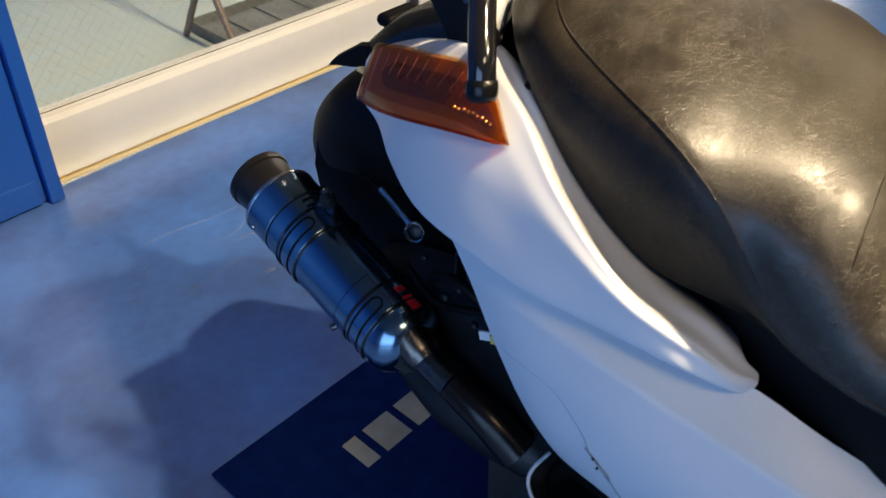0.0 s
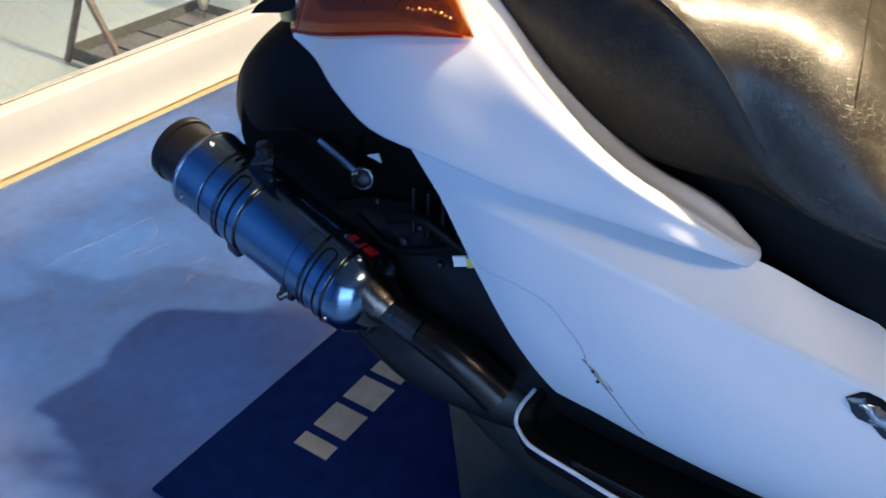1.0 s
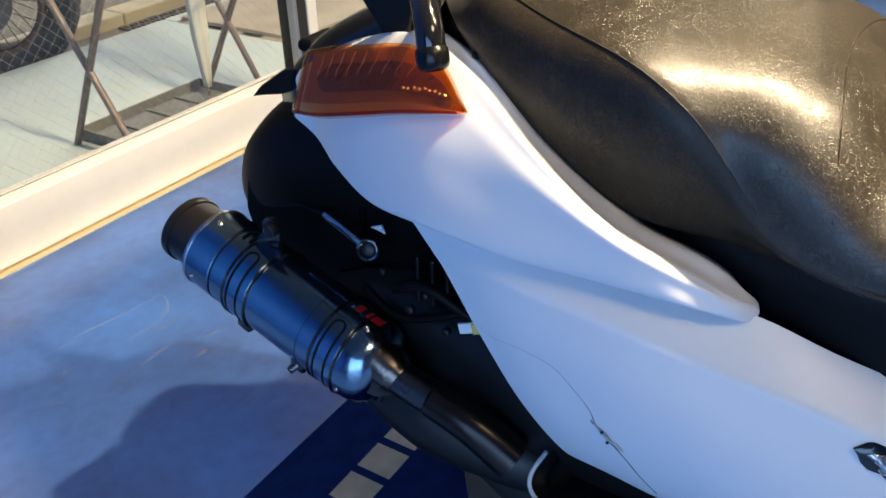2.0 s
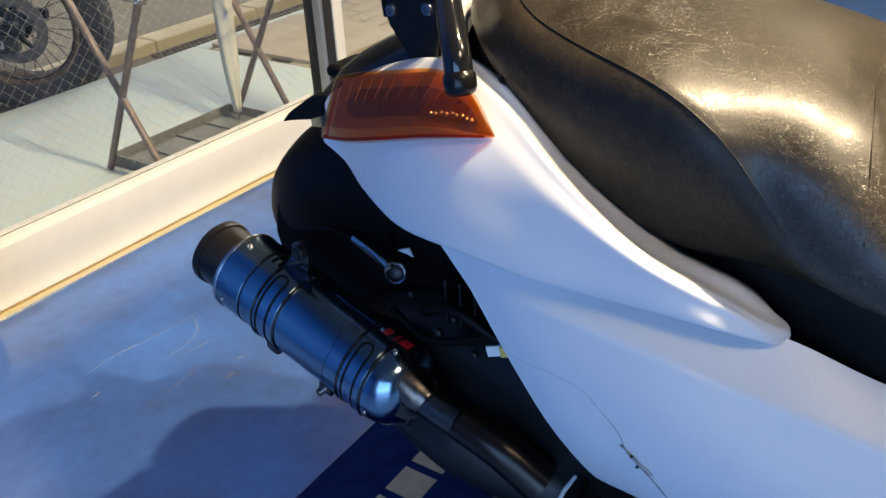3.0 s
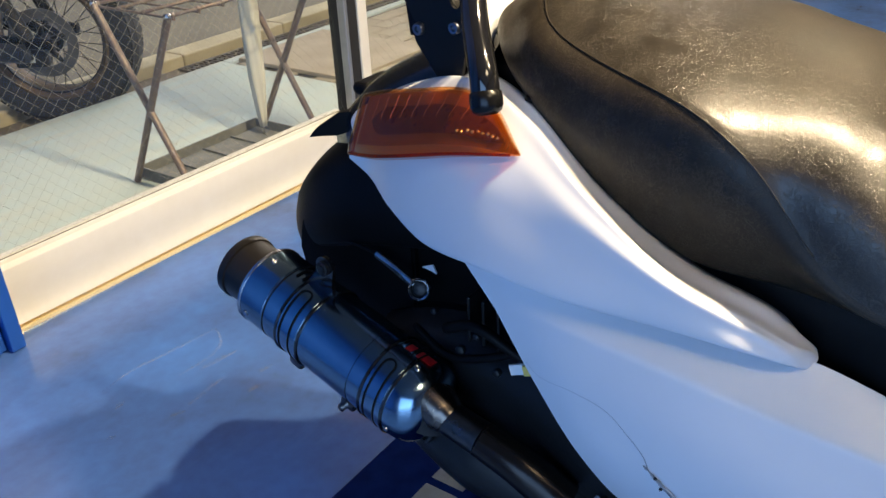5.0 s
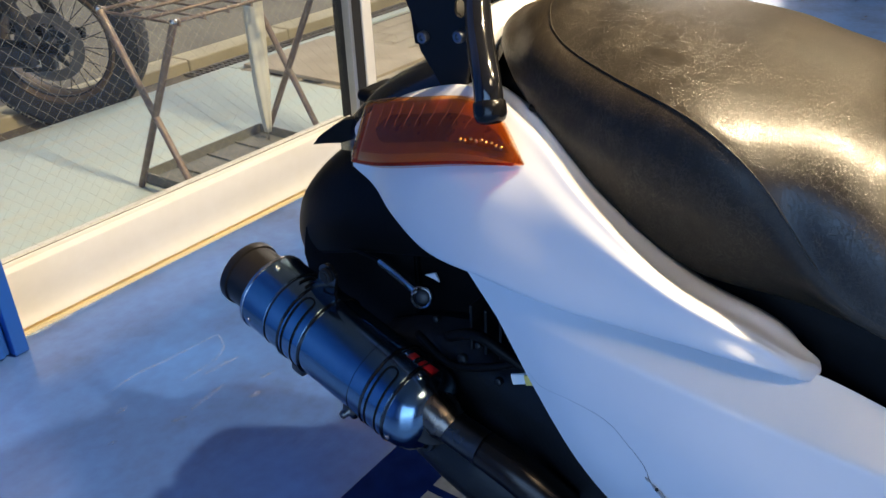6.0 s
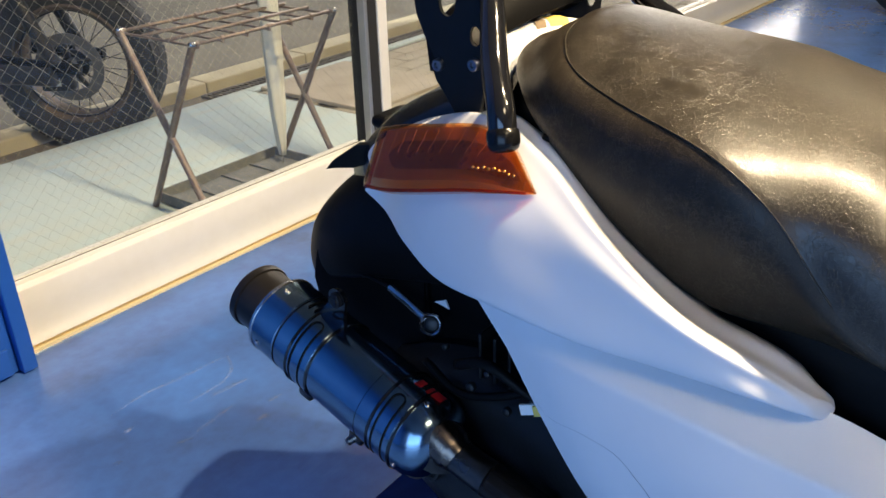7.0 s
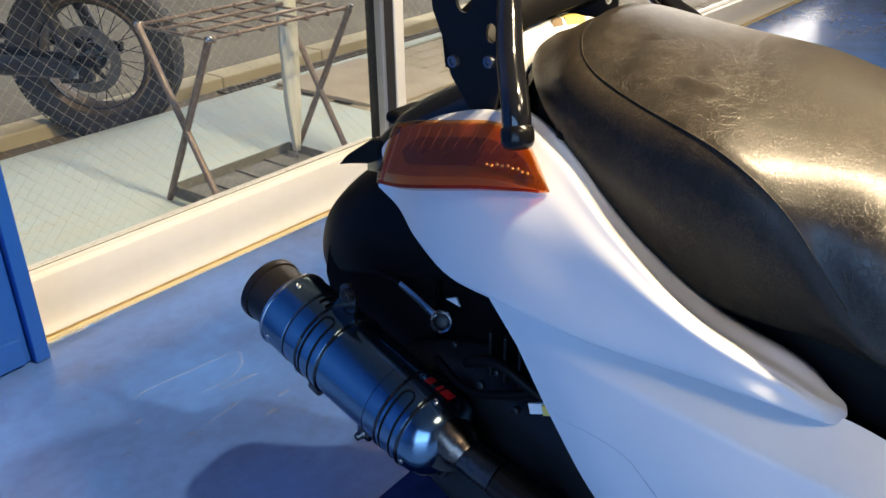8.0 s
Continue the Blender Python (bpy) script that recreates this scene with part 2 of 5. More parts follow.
# ---- mesh helpers ----
def spline(points, n, loop=False):
    """n points along a smooth curve through the given ones."""
    p = np.array(points, float)
    k = len(p)
    if k == 2:
        return [Vector(p[0] + (p[1] - p[0]) * i / (n - 1)) for i in range(n)]
    d = np.linalg.norm(np.diff(p, axis=0), axis=1)
    s = np.concatenate(([0], np.cumsum(np.maximum(d, 1e-6) ** 0.75)))
    tan = np.zeros_like(p)
    for i in range(k):
        a, b = max(i - 1, 0), min(i + 1, k - 1)
        tan[i] = (p[b] - p[a]) / (s[b] - s[a])
    out = []
    for u in np.linspace(0, s[-1], n):
        i = min(int(np.searchsorted(s, u, side="right")) - 1, k - 2)
        h = s[i + 1] - s[i]
        t = (u - s[i]) / h
        a = (2 * t ** 3 - 3 * t ** 2 + 1) * p[i] + (t ** 3 - 2 * t ** 2 + t) * h * tan[i]
        b = (-2 * t ** 3 + 3 * t ** 2) * p[i + 1] + (t ** 3 - t ** 2) * h * tan[i + 1]
        out.append(Vector(a + b))
    return out


def grid_mesh(bm, rows, close_u=False, close_v=False):
    vs = [[bm.verts.new(c) for c in r] for r in rows]
    nu, nv = len(vs), len(vs[0])
    for i in range(nu if close_u else nu - 1):
        for j in range(nv if close_v else nv - 1):
            a, b = vs[i], vs[(i + 1) % nu]
            f = bm.faces.new((a[j], b[j], b[(j + 1) % nv], a[(j + 1) % nv]))
            f.smooth = True
    return vs


def rails(bm, curves, nu, nv):
    """A skin over curves that run side by side."""
    lines = [spline(c, nu) for c in curves]
    return grid_mesh(bm, [spline([l[i] for l in lines], nv) for i in range(nu)])


def tube(bm, path, r, n=12, samples=None, caps=True):
    """A round bar along a smooth path; r: a radius or a list of them."""
    pts = spline(path, samples or max(2, 8 * (len(path) - 1))) if samples != 0 else [Vector(p) for p in path]
    m = len(pts)
    rad = [r] * m if not isinstance(r, (list, tuple)) else list(np.interp(np.linspace(0, 1, m), np.linspace(0, 1, len(r)), r))
    ref = Vector((0, 0, 1))
    rows = []
    side = None
    for i in range(m):
        d = (pts[min(i + 1, m - 1)] - pts[max(i - 1, 0)]).normalized()
        if side is None:
            side = d.cross(ref if abs(d.z) < 0.9 else Vector((1, 0, 0))).normalized()
        side = (side - d * side.dot(d)).normalized()
        up = d.cross(side)
        rows.append([pts[i] + (side * math.cos(a) + up * math.sin(a)) * rad[i] for a in (2 * math.pi * j / n for j in range(n))])
    vs = grid_mesh(bm, rows, close_v=True)
    if caps:
        bm.faces.new(vs[0][::-1])
        bm.faces.new(vs[-1])
    return vs


def box(bm, lo, hi, bevel=0.0, m=None, seg=2):
    r = bmesh.ops.create_cube(bm, size=1)
    vs = r["verts"]
    for v in vs:
        v.co = Vector([lo[i] + (v.co[i] + 0.5) * (hi[i] - lo[i]) for i in range(3)])
    if bevel:
        es = list({e for v in vs for e in v.link_edges})
        g = bmesh.ops.bevel(bm, geom=es, offset=bevel, segments=seg, affect="EDGES", profile=0.5)
        vs = list({v for f in g["faces"] for v in f.verts} | {v for v in vs if v.is_valid})
    if m is not None:
        bmesh.ops.transform(bm, matrix=m, verts=[v for v in vs if v.is_valid])
    return vs


def lathe(bm, profile, origin, axis, n=40, cap=False):
    """Turns a profile of (along, radius) about an axis."""
    axis = Vector(axis).normalized()
    side = axis.cross(Vector((0, 0, 1)) if abs(axis.z) < 0.9 else Vector((1, 0, 0))).normalized()
    up = side.cross(axis)
    o = Vector(origin)
    rows = [[o + axis * s + (side * math.cos(a) + up * math.sin(a)) * r for a in (2 * math.pi * j / n for j in range(n))]
            for s, r in profile]
    vs = grid_mesh(bm, rows, close_v=True)
    if cap:
        bm.faces.new(vs[0][::-1])
        bm.faces.new(vs[-1])
    return vs


def plate(bm, outline, thick, m=None):
    """A flat plate from a (u, v) outline, with a thickness, in a pose."""
    m = m or Matrix()
    a = [bm.verts.new(m @ Vector((u, v, 0))) for u, v in outline]
    b = [bm.verts.new(m @ Vector((u, v, thick))) for u, v in outline]
    bm.faces.new(a[::-1])
    bm.faces.new(b)
    k = len(a)
    for i in range(k):
        bm.faces.new((a[i], a[(i + 1) % k], b[(i + 1) % k], b[i]))


def part(name, bm, material, parent=None, label="", solid=0.0, smooth=None, offset=-1.0):
    """Links a bmesh as one mesh object, under a thing or a part if one is given."""
    if not solid:
        bmesh.ops.recalc_face_normals(bm, faces=bm.faces[:])
    me = bpy.data.meshes.new(name)
    bm.to_mesh(me)
    bm.free()
    for mt in material if isinstance(material, (list, tuple)) else (material,):
        me.materials.append(mt)
    ob = new(name, me)
    if smooth is not None:
        for p in me.polygons:
            p.use_smooth = True
        me.set_sharp_from_angle(angle=radians(smooth))
    if solid:
        md = ob.modifiers.new("thickness", "SOLIDIFY")
        md.thickness, md.offset = solid, offset
    if parent is not None:
        ob.parent = parent
        ob.matrix_parent_inverse = Matrix.Translation(parent.location).inverted()
    if label:
        tagged(ob, label)
    return ob


def thing(name, label, category, at=(0, 0, 0), group=""):
    ob = new(name)
    ob.empty_display_size = 0.05
    ob.location = at
    return tagged(ob, label, category, group)


def structure(ob, label, category=""):
    return tagged(ob, label, category, kind="structure")


# ---- the room ----
WY = 1.553          # inner face of the shop window
H = 2.7


def slab(name, lo, hi, material, label, bevel=0.0):
    bm = bmesh.new()
    box(bm, lo, hi, bevel)
    return structure(part(name, bm, material), label)


slab("floor", (-3.0, -4.0, -0.12), (6.5, WY + 0.003, 0.0), FLOOR, "glossy blue painted shop floor with scuffs and scratches")
slab("ceiling", (-3.0, -4.0, H), (6.5, 1.75, H + 0.15), CEIL, "plain pale ceiling of the shop")
slab("wall_west", (-3.15, 0.6, -0.12), (-3.0, 1.75, H), BLUE_WALL, "blue painted shop wall beside the open shop front")
slab("wall_west_2", (-3.15, -4.0, -0.12), (-3.0, -2.7, H), BLUE_WALL, "blue painted shop wall beside the open shop front")
slab("wall_west_3", (-3.15, -2.7, 2.35), (-3.0, 0.6, H), BLUE_WALL, "blue painted wall over the open shop front")
slab("threshold", (-3.15, -2.7, -0.12), (-3.0, 0.6, -0.004), WALL, "concrete threshold of the open shop front")
# area lamp for blue daylight through the open shop front, assumed and unseen
front = bpy.data.lights.new("shop_front_daylight", "AREA")
front.shape, front.size, front.size_y, front.energy, front.color = "RECTANGLE", 3.2, 2.2, DAY, DAY_COLOR
new("shop_front_daylight", front).matrix_world = look((-2.99, -1.05, 1.16), (0.0, -1.05, 1.16))
slab("wall_east", (6.5, -4.0, -0.12), (6.65, 1.75, H), WALL, "plain pale shop wall")
slab("wall_south", (-3.15, -4.15, -0.12), (6.65, -4.0, H), WALL, "plain pale shop wall")
slab("wall_north", (-3.0, WY, -0.12), (0.40, 1.75, H), BLUE_WALL, "blue painted wall beside the shop window")
slab("lintel", (0.40, WY, 2.15), (6.5, 1.75, H), WALL, "plain pale wall over the shop window")

# footing under the glass: closes the gap between floor and outside ground
slab("window_footing", (0.40, WY + 0.003, -0.12), (6.5, 1.70, -0.002), WALL, "concrete footing under the shop window")


WALL_TURN = Matrix.Translation((0.56, WY, 0)) @ Matrix.Rotation(radians(-1.0), 4, "Z") @ Matrix.Translation((-0.56, -WY, 0))


def along_wall(ob):
    """Turns a part of the glass front by the slight skew that it has to the floor."""
    ob.matrix_world = WALL_TURN @ Matrix.Translation(ob.location)
    return ob


def shop_window(name, x0, x1, label):
    """A fixed shop window: deep white bottom rail with a flared foot, floor track, wired glass."""
    root = structure(new(name), label, "window")
    root.location = (x0, WY, 0)
    bm = bmesh.new()
    # rail profile, front to back: flared foot, upright face, sloped top, rebate, back
    prof = [(0.004, 0.014), (0.0055, 0.0175), (0.009, 0.023), (0.013, 0.031), (0.0160, 0.042), (0.0178, 0.058), (0.018, 0.075), (0.018, 0.126), (0.0195, 0.1295),
            (0.023, 0.131), (0.040, 0.1315), (0.0415, 0.1375), (0.047, 0.1385), (0.048, 0.128), (0.066, 0.128), (0.069, 0.133), (0.088, 0.131), (0.090, 0.014)]
    rows = [[Vector((x, WY + y, z)) for y, z in prof] for x in (x0, x1)]
    vs = grid_mesh(bm, rows, close_v=True)
    for r in vs:
        bm.faces.new(r)
    part("bottom_rail", bm, FRAME_WHITE, root, "white painted bottom rail", smooth=25)
    bm = bmesh.new()
    prof = [(-0.001, 0.0), (0.000, 0.0055), (0.006, 0.0065), (0.0065, 0.0015), (0.012, 0.0015), (0.0125, 0.014), (0.088, 0.014), (0.088, 0.0)]
    rows = [[Vector((x, WY + y, z)) for y, z in prof] for x in (x0, x1)]
    vs = grid_mesh(bm, rows, close_v=True)
    for r in vs:
        bm.faces.new(r)
    part("floor_track", bm, BRASS_TRACK, root, "gold anodised metal floor track", smooth=25)
    bm = bmesh.new()
    box(bm, (x0, WY + 0.052, 0.127), (x1, WY + 0.0588, 2.12))
    g = part("pane", bm, GLASS, root, "clear wired glass pane")
    g.visible_shadow = False
    bm = bmesh.new()
    box(bm, (x0, WY + 0.0482, 0.1275), (x1, WY + 0.0518, 0.1385), 0.0008)
    part("seal", bm, GASKET, root, "thin black glass seal")
    # wire net inside the pane: two sets of slanting wires
    bm = bmesh.new()
    w, z0, z1, pitch, r = x1 - x0, 0.127, 2.12, 0.0285, 0.00024
    yc = WY + 0.0605
    for sgn in (1, -1):
        k = -int((z1 - z0) / pitch) - 2
        while k * pitch < w + (z1 - z0):
            a = k * pitch
            # line x = a + s*(z-z0)*slope, clipped to the pane
            pts = []
            for z in (z0, z1):
                pts.append([a + (z - z0) * 1.0, z])
            (xa, za), (xb, zb) = pts
            if xb > 0 and xa < w:
                if xa < 0:
                    za, xa = za - xa, 0.0
                if xb > w:
                    zb, xb = zb - (xb - w), w
                if sgn < 0:
                    xa, xb = w - xa, w - xb
                if zb - za > 0.02:
                    d = Vector((xb - xa, 0, zb - za)).normalized()
                    n1 = Vector((0, 1, 0)) * r
                    n2 = d.cross(Vector((0, 1, 0))) * r
                    pa, pb = Vector((x0 + xa, yc, za)), Vector((x0 + xb, yc, zb))
                    ra = [bm.verts.new(pa + q) for q in (n1, n2, -n1, -n2)]
                    rb = [bm.verts.new(pb + q) for q in (n1, n2, -n1, -n2)]
                    for i in range(4):
                        bm.faces.new((ra[i], ra[(i + 1) % 4], rb[(i + 1) % 4], rb[i]))
            k += 1
    net = part("wire_net", bm, WIRE, root, "fine wire net set in the glass")
    tagged(net, kind="stuff")
    return along_wall(root)


shop_window("window_1", 0.42, 1.606, "wired glass shop window in a white frame")
shop_window("window_2", 1.692, 3.30, "wired glass shop window in a white frame")
shop_window("window_3", 3.36, 6.5, "wired glass shop window in a white frame")

# upright between the first panes: grey stile, black gasket gap, white stile
bm = bmesh.new()
box(bm, (1.606, WY + 0.014, 0.0), (1.619, WY + 0.040, 2.15), 0.003)
mull = structure(part("window_upright", bm, GREY_ALU), "grey, black and white upright between shop window panes", "window post")
bm = bmesh.new()
box(bm, (1.619, WY + 0.017, 0.0), (1.656, WY + 0.085, 2.15), 0.002)
part("gasket", bm, GASKET, mull, "black gasket strip")
bm = bmesh.new()
box(bm, (1.656, WY + 0.012, 0.0), (1.692, WY + 0.085, 2.15), 0.003)
part("stile", bm, FRAME_WHITE, mull, "white painted stile")
along_wall(mull)
bm = bmesh.new()
box(bm, (3.30, WY + 0.010, 0.0), (3.36, WY + 0.085, 2.15), 0.003)
along_wall(structure(part("window_post", bm, FRAME_WHITE), "white painted post between shop window panes"))


def blue_door():
    """Blue steel door leaf that stands against the wall end, with a folded edge and a kick panel."""
    root = structure(new("door_1"), "blue painted steel door leaf with a folded edge", "door")
    root.location = (0.2, 1.50, 0)
    bm = bmesh.new()
    box(bm, (-0.35, 1.512, 0.004), (0.522, WY - 0.004, 2.10), 0.002)
    part("leaf", bm, BLUE_PAINT, root)
    bm = bmesh.new()
    box(bm, (0.524, 1.496, 0.002), (0.553, WY - 0.004, 2.10), 0.0025)
    part("edge_strip", bm, BLUE_PAINT, root)
    bm = bmesh.new()
    box(bm, (-0.35, 1.5045, 0.006), (0.510, 1.512, 0.062), 0.002)
    part("kick_panel", bm, BLUE_PAINT, root)
    return root


blue_door()


def ceiling_or_fill_lamp(x, y, w, power):
    root = thing("ceiling_or_fill_lamp", "square warm white ceiling lamp; two of the four are added fill", "lamp", (x, y, H), group="ceiling lamps")
    bm = bmesh.new()
    box(bm, (x - w / 2 - 0.02, y - w / 2 - 0.02, H - 0.05), (x + w / 2 + 0.02, y + w / 2 + 0.02, H), 0.006)
    part("housing", bm, FRAME_WHITE, root)
    data = bpy.data.lights.new("lamp_light", "AREA")
    data.shape, data.size, data.energy, data.color = "SQUARE", w, power, LAMP_COLOR
    ob = new("lamp_light", data)
    ob.matrix_world = pose(x, y, H - 0.056)
    return root


# two lamps cast the floor shadows, two unseen ones only brighten
for lx, ly, lw, lp in LAMPS:
    ceiling_or_fill_lamp(lx, ly, lw, lp)

# ---- scuffs on the floor ----
def scuff_paint():
    m = surf("pale_scuff", (0.30, 0.36, 0.48), 0.6, var=0.3, scale=30)
    nt = m.node_tree
    b = nt.nodes["Principled BSDF"]
    co = nt.nodes.new("ShaderNodeTexCoord")
    n = nt.nodes.new("ShaderNodeTexNoise")
    n.inputs["Scale"].default_value, n.inputs["Detail"].default_value = 160, 6
    nt.links.new(co.outputs["Object"], n.inputs["Vector"])
    r = nt.nodes.new("ShaderNodeMapRange")
    r.inputs["From Min"].default_value, r.inputs["From Max"].default_value, r.inputs["To Max"].default_value = 0.40, 0.72, 0.42
    nt.links.new(n.outputs["Fac"], r.inputs["Value"])
    nt.links.new(r.outputs["Result"], b.inputs["Alpha"])
    return m


SCUFF = scuff_paint()
scuffs = structure(new("floor_scuffs"), "thin pale scuff marks on the blue floor", "scuff")
for path, w in (([(0.545, 1.248), (0.614, 1.254), (0.692, 1.241), (0.791, 1.228)], 0.0036), ([(0.791, 1.228), (0.768, 1.187), (0.732, 1.166), (0.648, 1.166)], 0.0032),
                ([(0.684, 1.147), (0.722, 1.142), (0.760, 1.135)], 0.0048), ([(0.684, 1.024), (0.710, 1.023)], 0.0046), ([(0.735, 1.050), (0.765, 1.045)], 0.0040),
                ([(0.526, 1.186), (0.550, 1.190)], 0.0040), ([(0.566, 1.090), (0.590, 1.078)], 0.0042), ([(0.600, 1.085), (0.655, 1.090), (0.690, 1.094)], 0.0036),
                ([(0.868, 1.200), (0.886, 1.195)], 0.0036), ([(0.470, 1.130), (0.485, 1.125)], 0.0040)):
    pts = spline(path, 16)
    bm = bmesh.new()
    rows = []
    for i, p in enumerate(pts):
        d = (pts[min(i + 1, 15)] - pts[max(i - 1, 0)]).normalized()
        k = w * (0.25 + math.sin(math.pi * (i + 0.5) / 16)) * random.uniform(0.7, 1.2)
        q = Vector((-d.y, d.x, 0)) * k
        rows.append([(p.x + q.x, p.y + q.y, 0.0), (p.x, p.y, 0.0005), (p.x - q.x, p.y - q.y, 0.0)])
    grid_mesh(bm, rows)
    part("scuff", bm, SCUFF, scuffs)

# ---- the mat ----
bm = bmesh.new()
box(bm, (0.350, 0.10, 0.0), (1.055, 0.726, 0.006), 0.0025)
mat_root = part("floor_mat", bm, MAT_NAVY)
tagged(mat_root, "navy blue carpet mat with pale grey printed shapes on the floor", "mat")
# printed mark: plain blocks of the size of the marks
for i, (x, w, sl) in enumerate(((0.511, 0.026, 0.0), (0.552, 0.052, 0.0), (0.618, 0.052, 0.0), (0.684, 0.050, 0.0), (0.748, 0.052, 0.0), (0.814, 0.050, 0.0))):
    bm = bmesh.new()
    plate(bm, [(x, 0.569), (x + w, 0.569), (x + w, 0.625), (x, 0.625)], 0.0012, Matrix.Translation((0, 0, 0.0052)))
    part("printed_block", bm, MAT_PALE, mat_root)
# thin patch laid on the mat: its change of light put into colour
bm = bmesh.new()
plate(bm, [(0.50, 0.3391), (0.76, 0.5426), (1.02, 0.5426), (1.02, 0.14), (0.50, 0.14)], 0.003, Matrix.Translation((0, 0, 0.0065)))
tagged(part("mat_light_patch", bm, MAT_LIGHT_PATCH), "flat teal patch on the mat, a change of light put into colour", "sheet")


# ---- the scooter ----
XC = 0.690          # its middle plane; it points along -y
scooter = thing("scooter", "large white scooter with black seat, dark exhaust and amber rear lamp", "scooter", (XC, 0.0, 0.0))


def mirrored(curves):
    return [[(2 * XC - x, y, z) for x, y, z in c] for c in curves]


# rear side cowl: rails from seat edge, over the shoulder, down to the lower lip
ST = (0.625, 0.585, 0.530, 0.460, 0.380, 0.300, 0.220, 0.158, 0.127, 0.117)


def rail(xs, zs, ys=ST):
    return list(zip(xs, ys, zs))


LOW = (0.612, 0.577, 0.527, 0.460, 0.380, 0.300, 0.220, 0.158, 0.127, 0.117)   # lower rails start a little further in
COWL = [
    rail((0.630, 0.625, 0.615, 0.600, 0.5500, 0.5180, 0.5165, 0.5255, 0.5255, 0.534), (0.602, 0.630, 0.655, 0.676, 0.6715, 0.6255, 0.5770, 0.5535, 0.5365, 0.527)),
    rail((0.604, 0.594, 0.584, 0.576, 0.546, 0.503, 0.491, 0.516, 0.510, 0.522), (0.612, 0.636, 0.662, 0.682, 0.667, 0.637, 0.602, 0.557, 0.542, 0.533)),
    rail((0.590, 0.578, 0.565, 0.552, 0.522, 0.488, 0.478, 0.499, 0.502, 0.516), (0.609, 0.631, 0.656, 0.675, 0.663, 0.636, 0.604, 0.556, 0.540, 0.531)),
    rail((0.572, 0.557, 0.532, 0.506, 0.482, 0.466, 0.466, 0.486, 0.497, 0.512), (0.592, 0.602, 0.612, 0.616, 0.610, 0.594, 0.573, 0.546, 0.5335, 0.527), LOW),
    rail((0.562, 0.552, 0.520, 0.486, 0.460, 0.455, 0.468, 0.482, 0.498, 0.512), (0.572, 0.562, 0.553, 0.547, 0.556, 0.552, 0.545, 0.536, 0.5255, 0.516), LOW),
    rail((0.572, 0.560, 0.530, 0.496, 0.472, 0.470, 0.483, 0.497, 0.508, 0.520), (0.565, 0.555, 0.547, 0.540, 0.548, 0.545, 0.538, 0.529, 0.519, 0.509), LOW),
]
# the sharp crest: where it leaves the soft shoulder and runs down to the nose
CREST = {3: (0.564, 0.681), 4: (0.530, 0.668), 5: (0.487, 0.634), 6: (0.4720, 0.590), 7: (0.4960, 0.5545), 8: (0.5040, 0.5395), 9: (0.518, 0.532)}


def crested(rails_in):
    """Puts a narrow crest between the inner wall and the flank."""
    r0, r1, r2, r3, r4, r5 = rails_in
    r0 = [(x, y, z - 0.008) if i < 3 else (x, y, z) for i, (x, y, z) in enumerate(r0)]
    inner, lip, crest, outer, flank = [], [], [], [], []
    for i in range(len(r0)):
        a, b, c, d = Vector(r0[i]), Vector(r1[i]), Vector(r2[i]), Vector(r3[i])
        if i < 3:
            k = (b + c) / 2 + Vector((0, 0, 0.0015))
            inner.append(a.lerp(b, 0.6)), lip.append(b), crest.append(k), outer.append(c), flank.append(c.lerp(d, 0.45) + Vector((-0.004, 0, 0.004)))
        else:
            k = Vector((CREST[i][0], a.y, CREST[i][1]))
            g = 0.8 if i < 8 else 0.25
            inner.append(a.lerp(k, 0.5) + Vector((0, 0, -0.0028 * g)))
            lip.append(a.lerp(k, 0.88) + Vector((0, 0, -0.0002)))
            crest.append(k)
            outer.append(k.lerp(d, 0.13) + Vector((-0.0012 * g, 0, 0.0004)))
            flank.append(k.lerp(d, 0.5) + Vector((-0.0035 * g, 0, 0.003 * g)))
    out = [[Vector(p) for p in r] for r in ([Vector(p) + Vector((0.030, 0, -0.016)) if 3 < i < 8 else Vector(p) + Vector((0.004, 0, -0.010)) if i < 4 else Vector(p) + Vector((0.001, 0, -0.001)) for i, p in enumerate(r0)], r0, inner, lip, crest, outer, flank, r3, r4, r5)]
    tip = Vector((0.5230, 0.1155, 0.5200))
    for r in out:
        r[-1] = r[-1].lerp(tip, 0.25)
        r.append(r[-1].lerp(tip, 0.9) + Vector((0.002, -0.0025, 0)))
    return [[tuple(p) for p in r] for r in out]


for cs in (crested(COWL), mirrored(crested(COWL))):
    bm = bmesh.new()
    rails(bm, cs, 96, 80)
    cowl = part("side_cowl", bm, WHITE, scooter, solid=0.0)

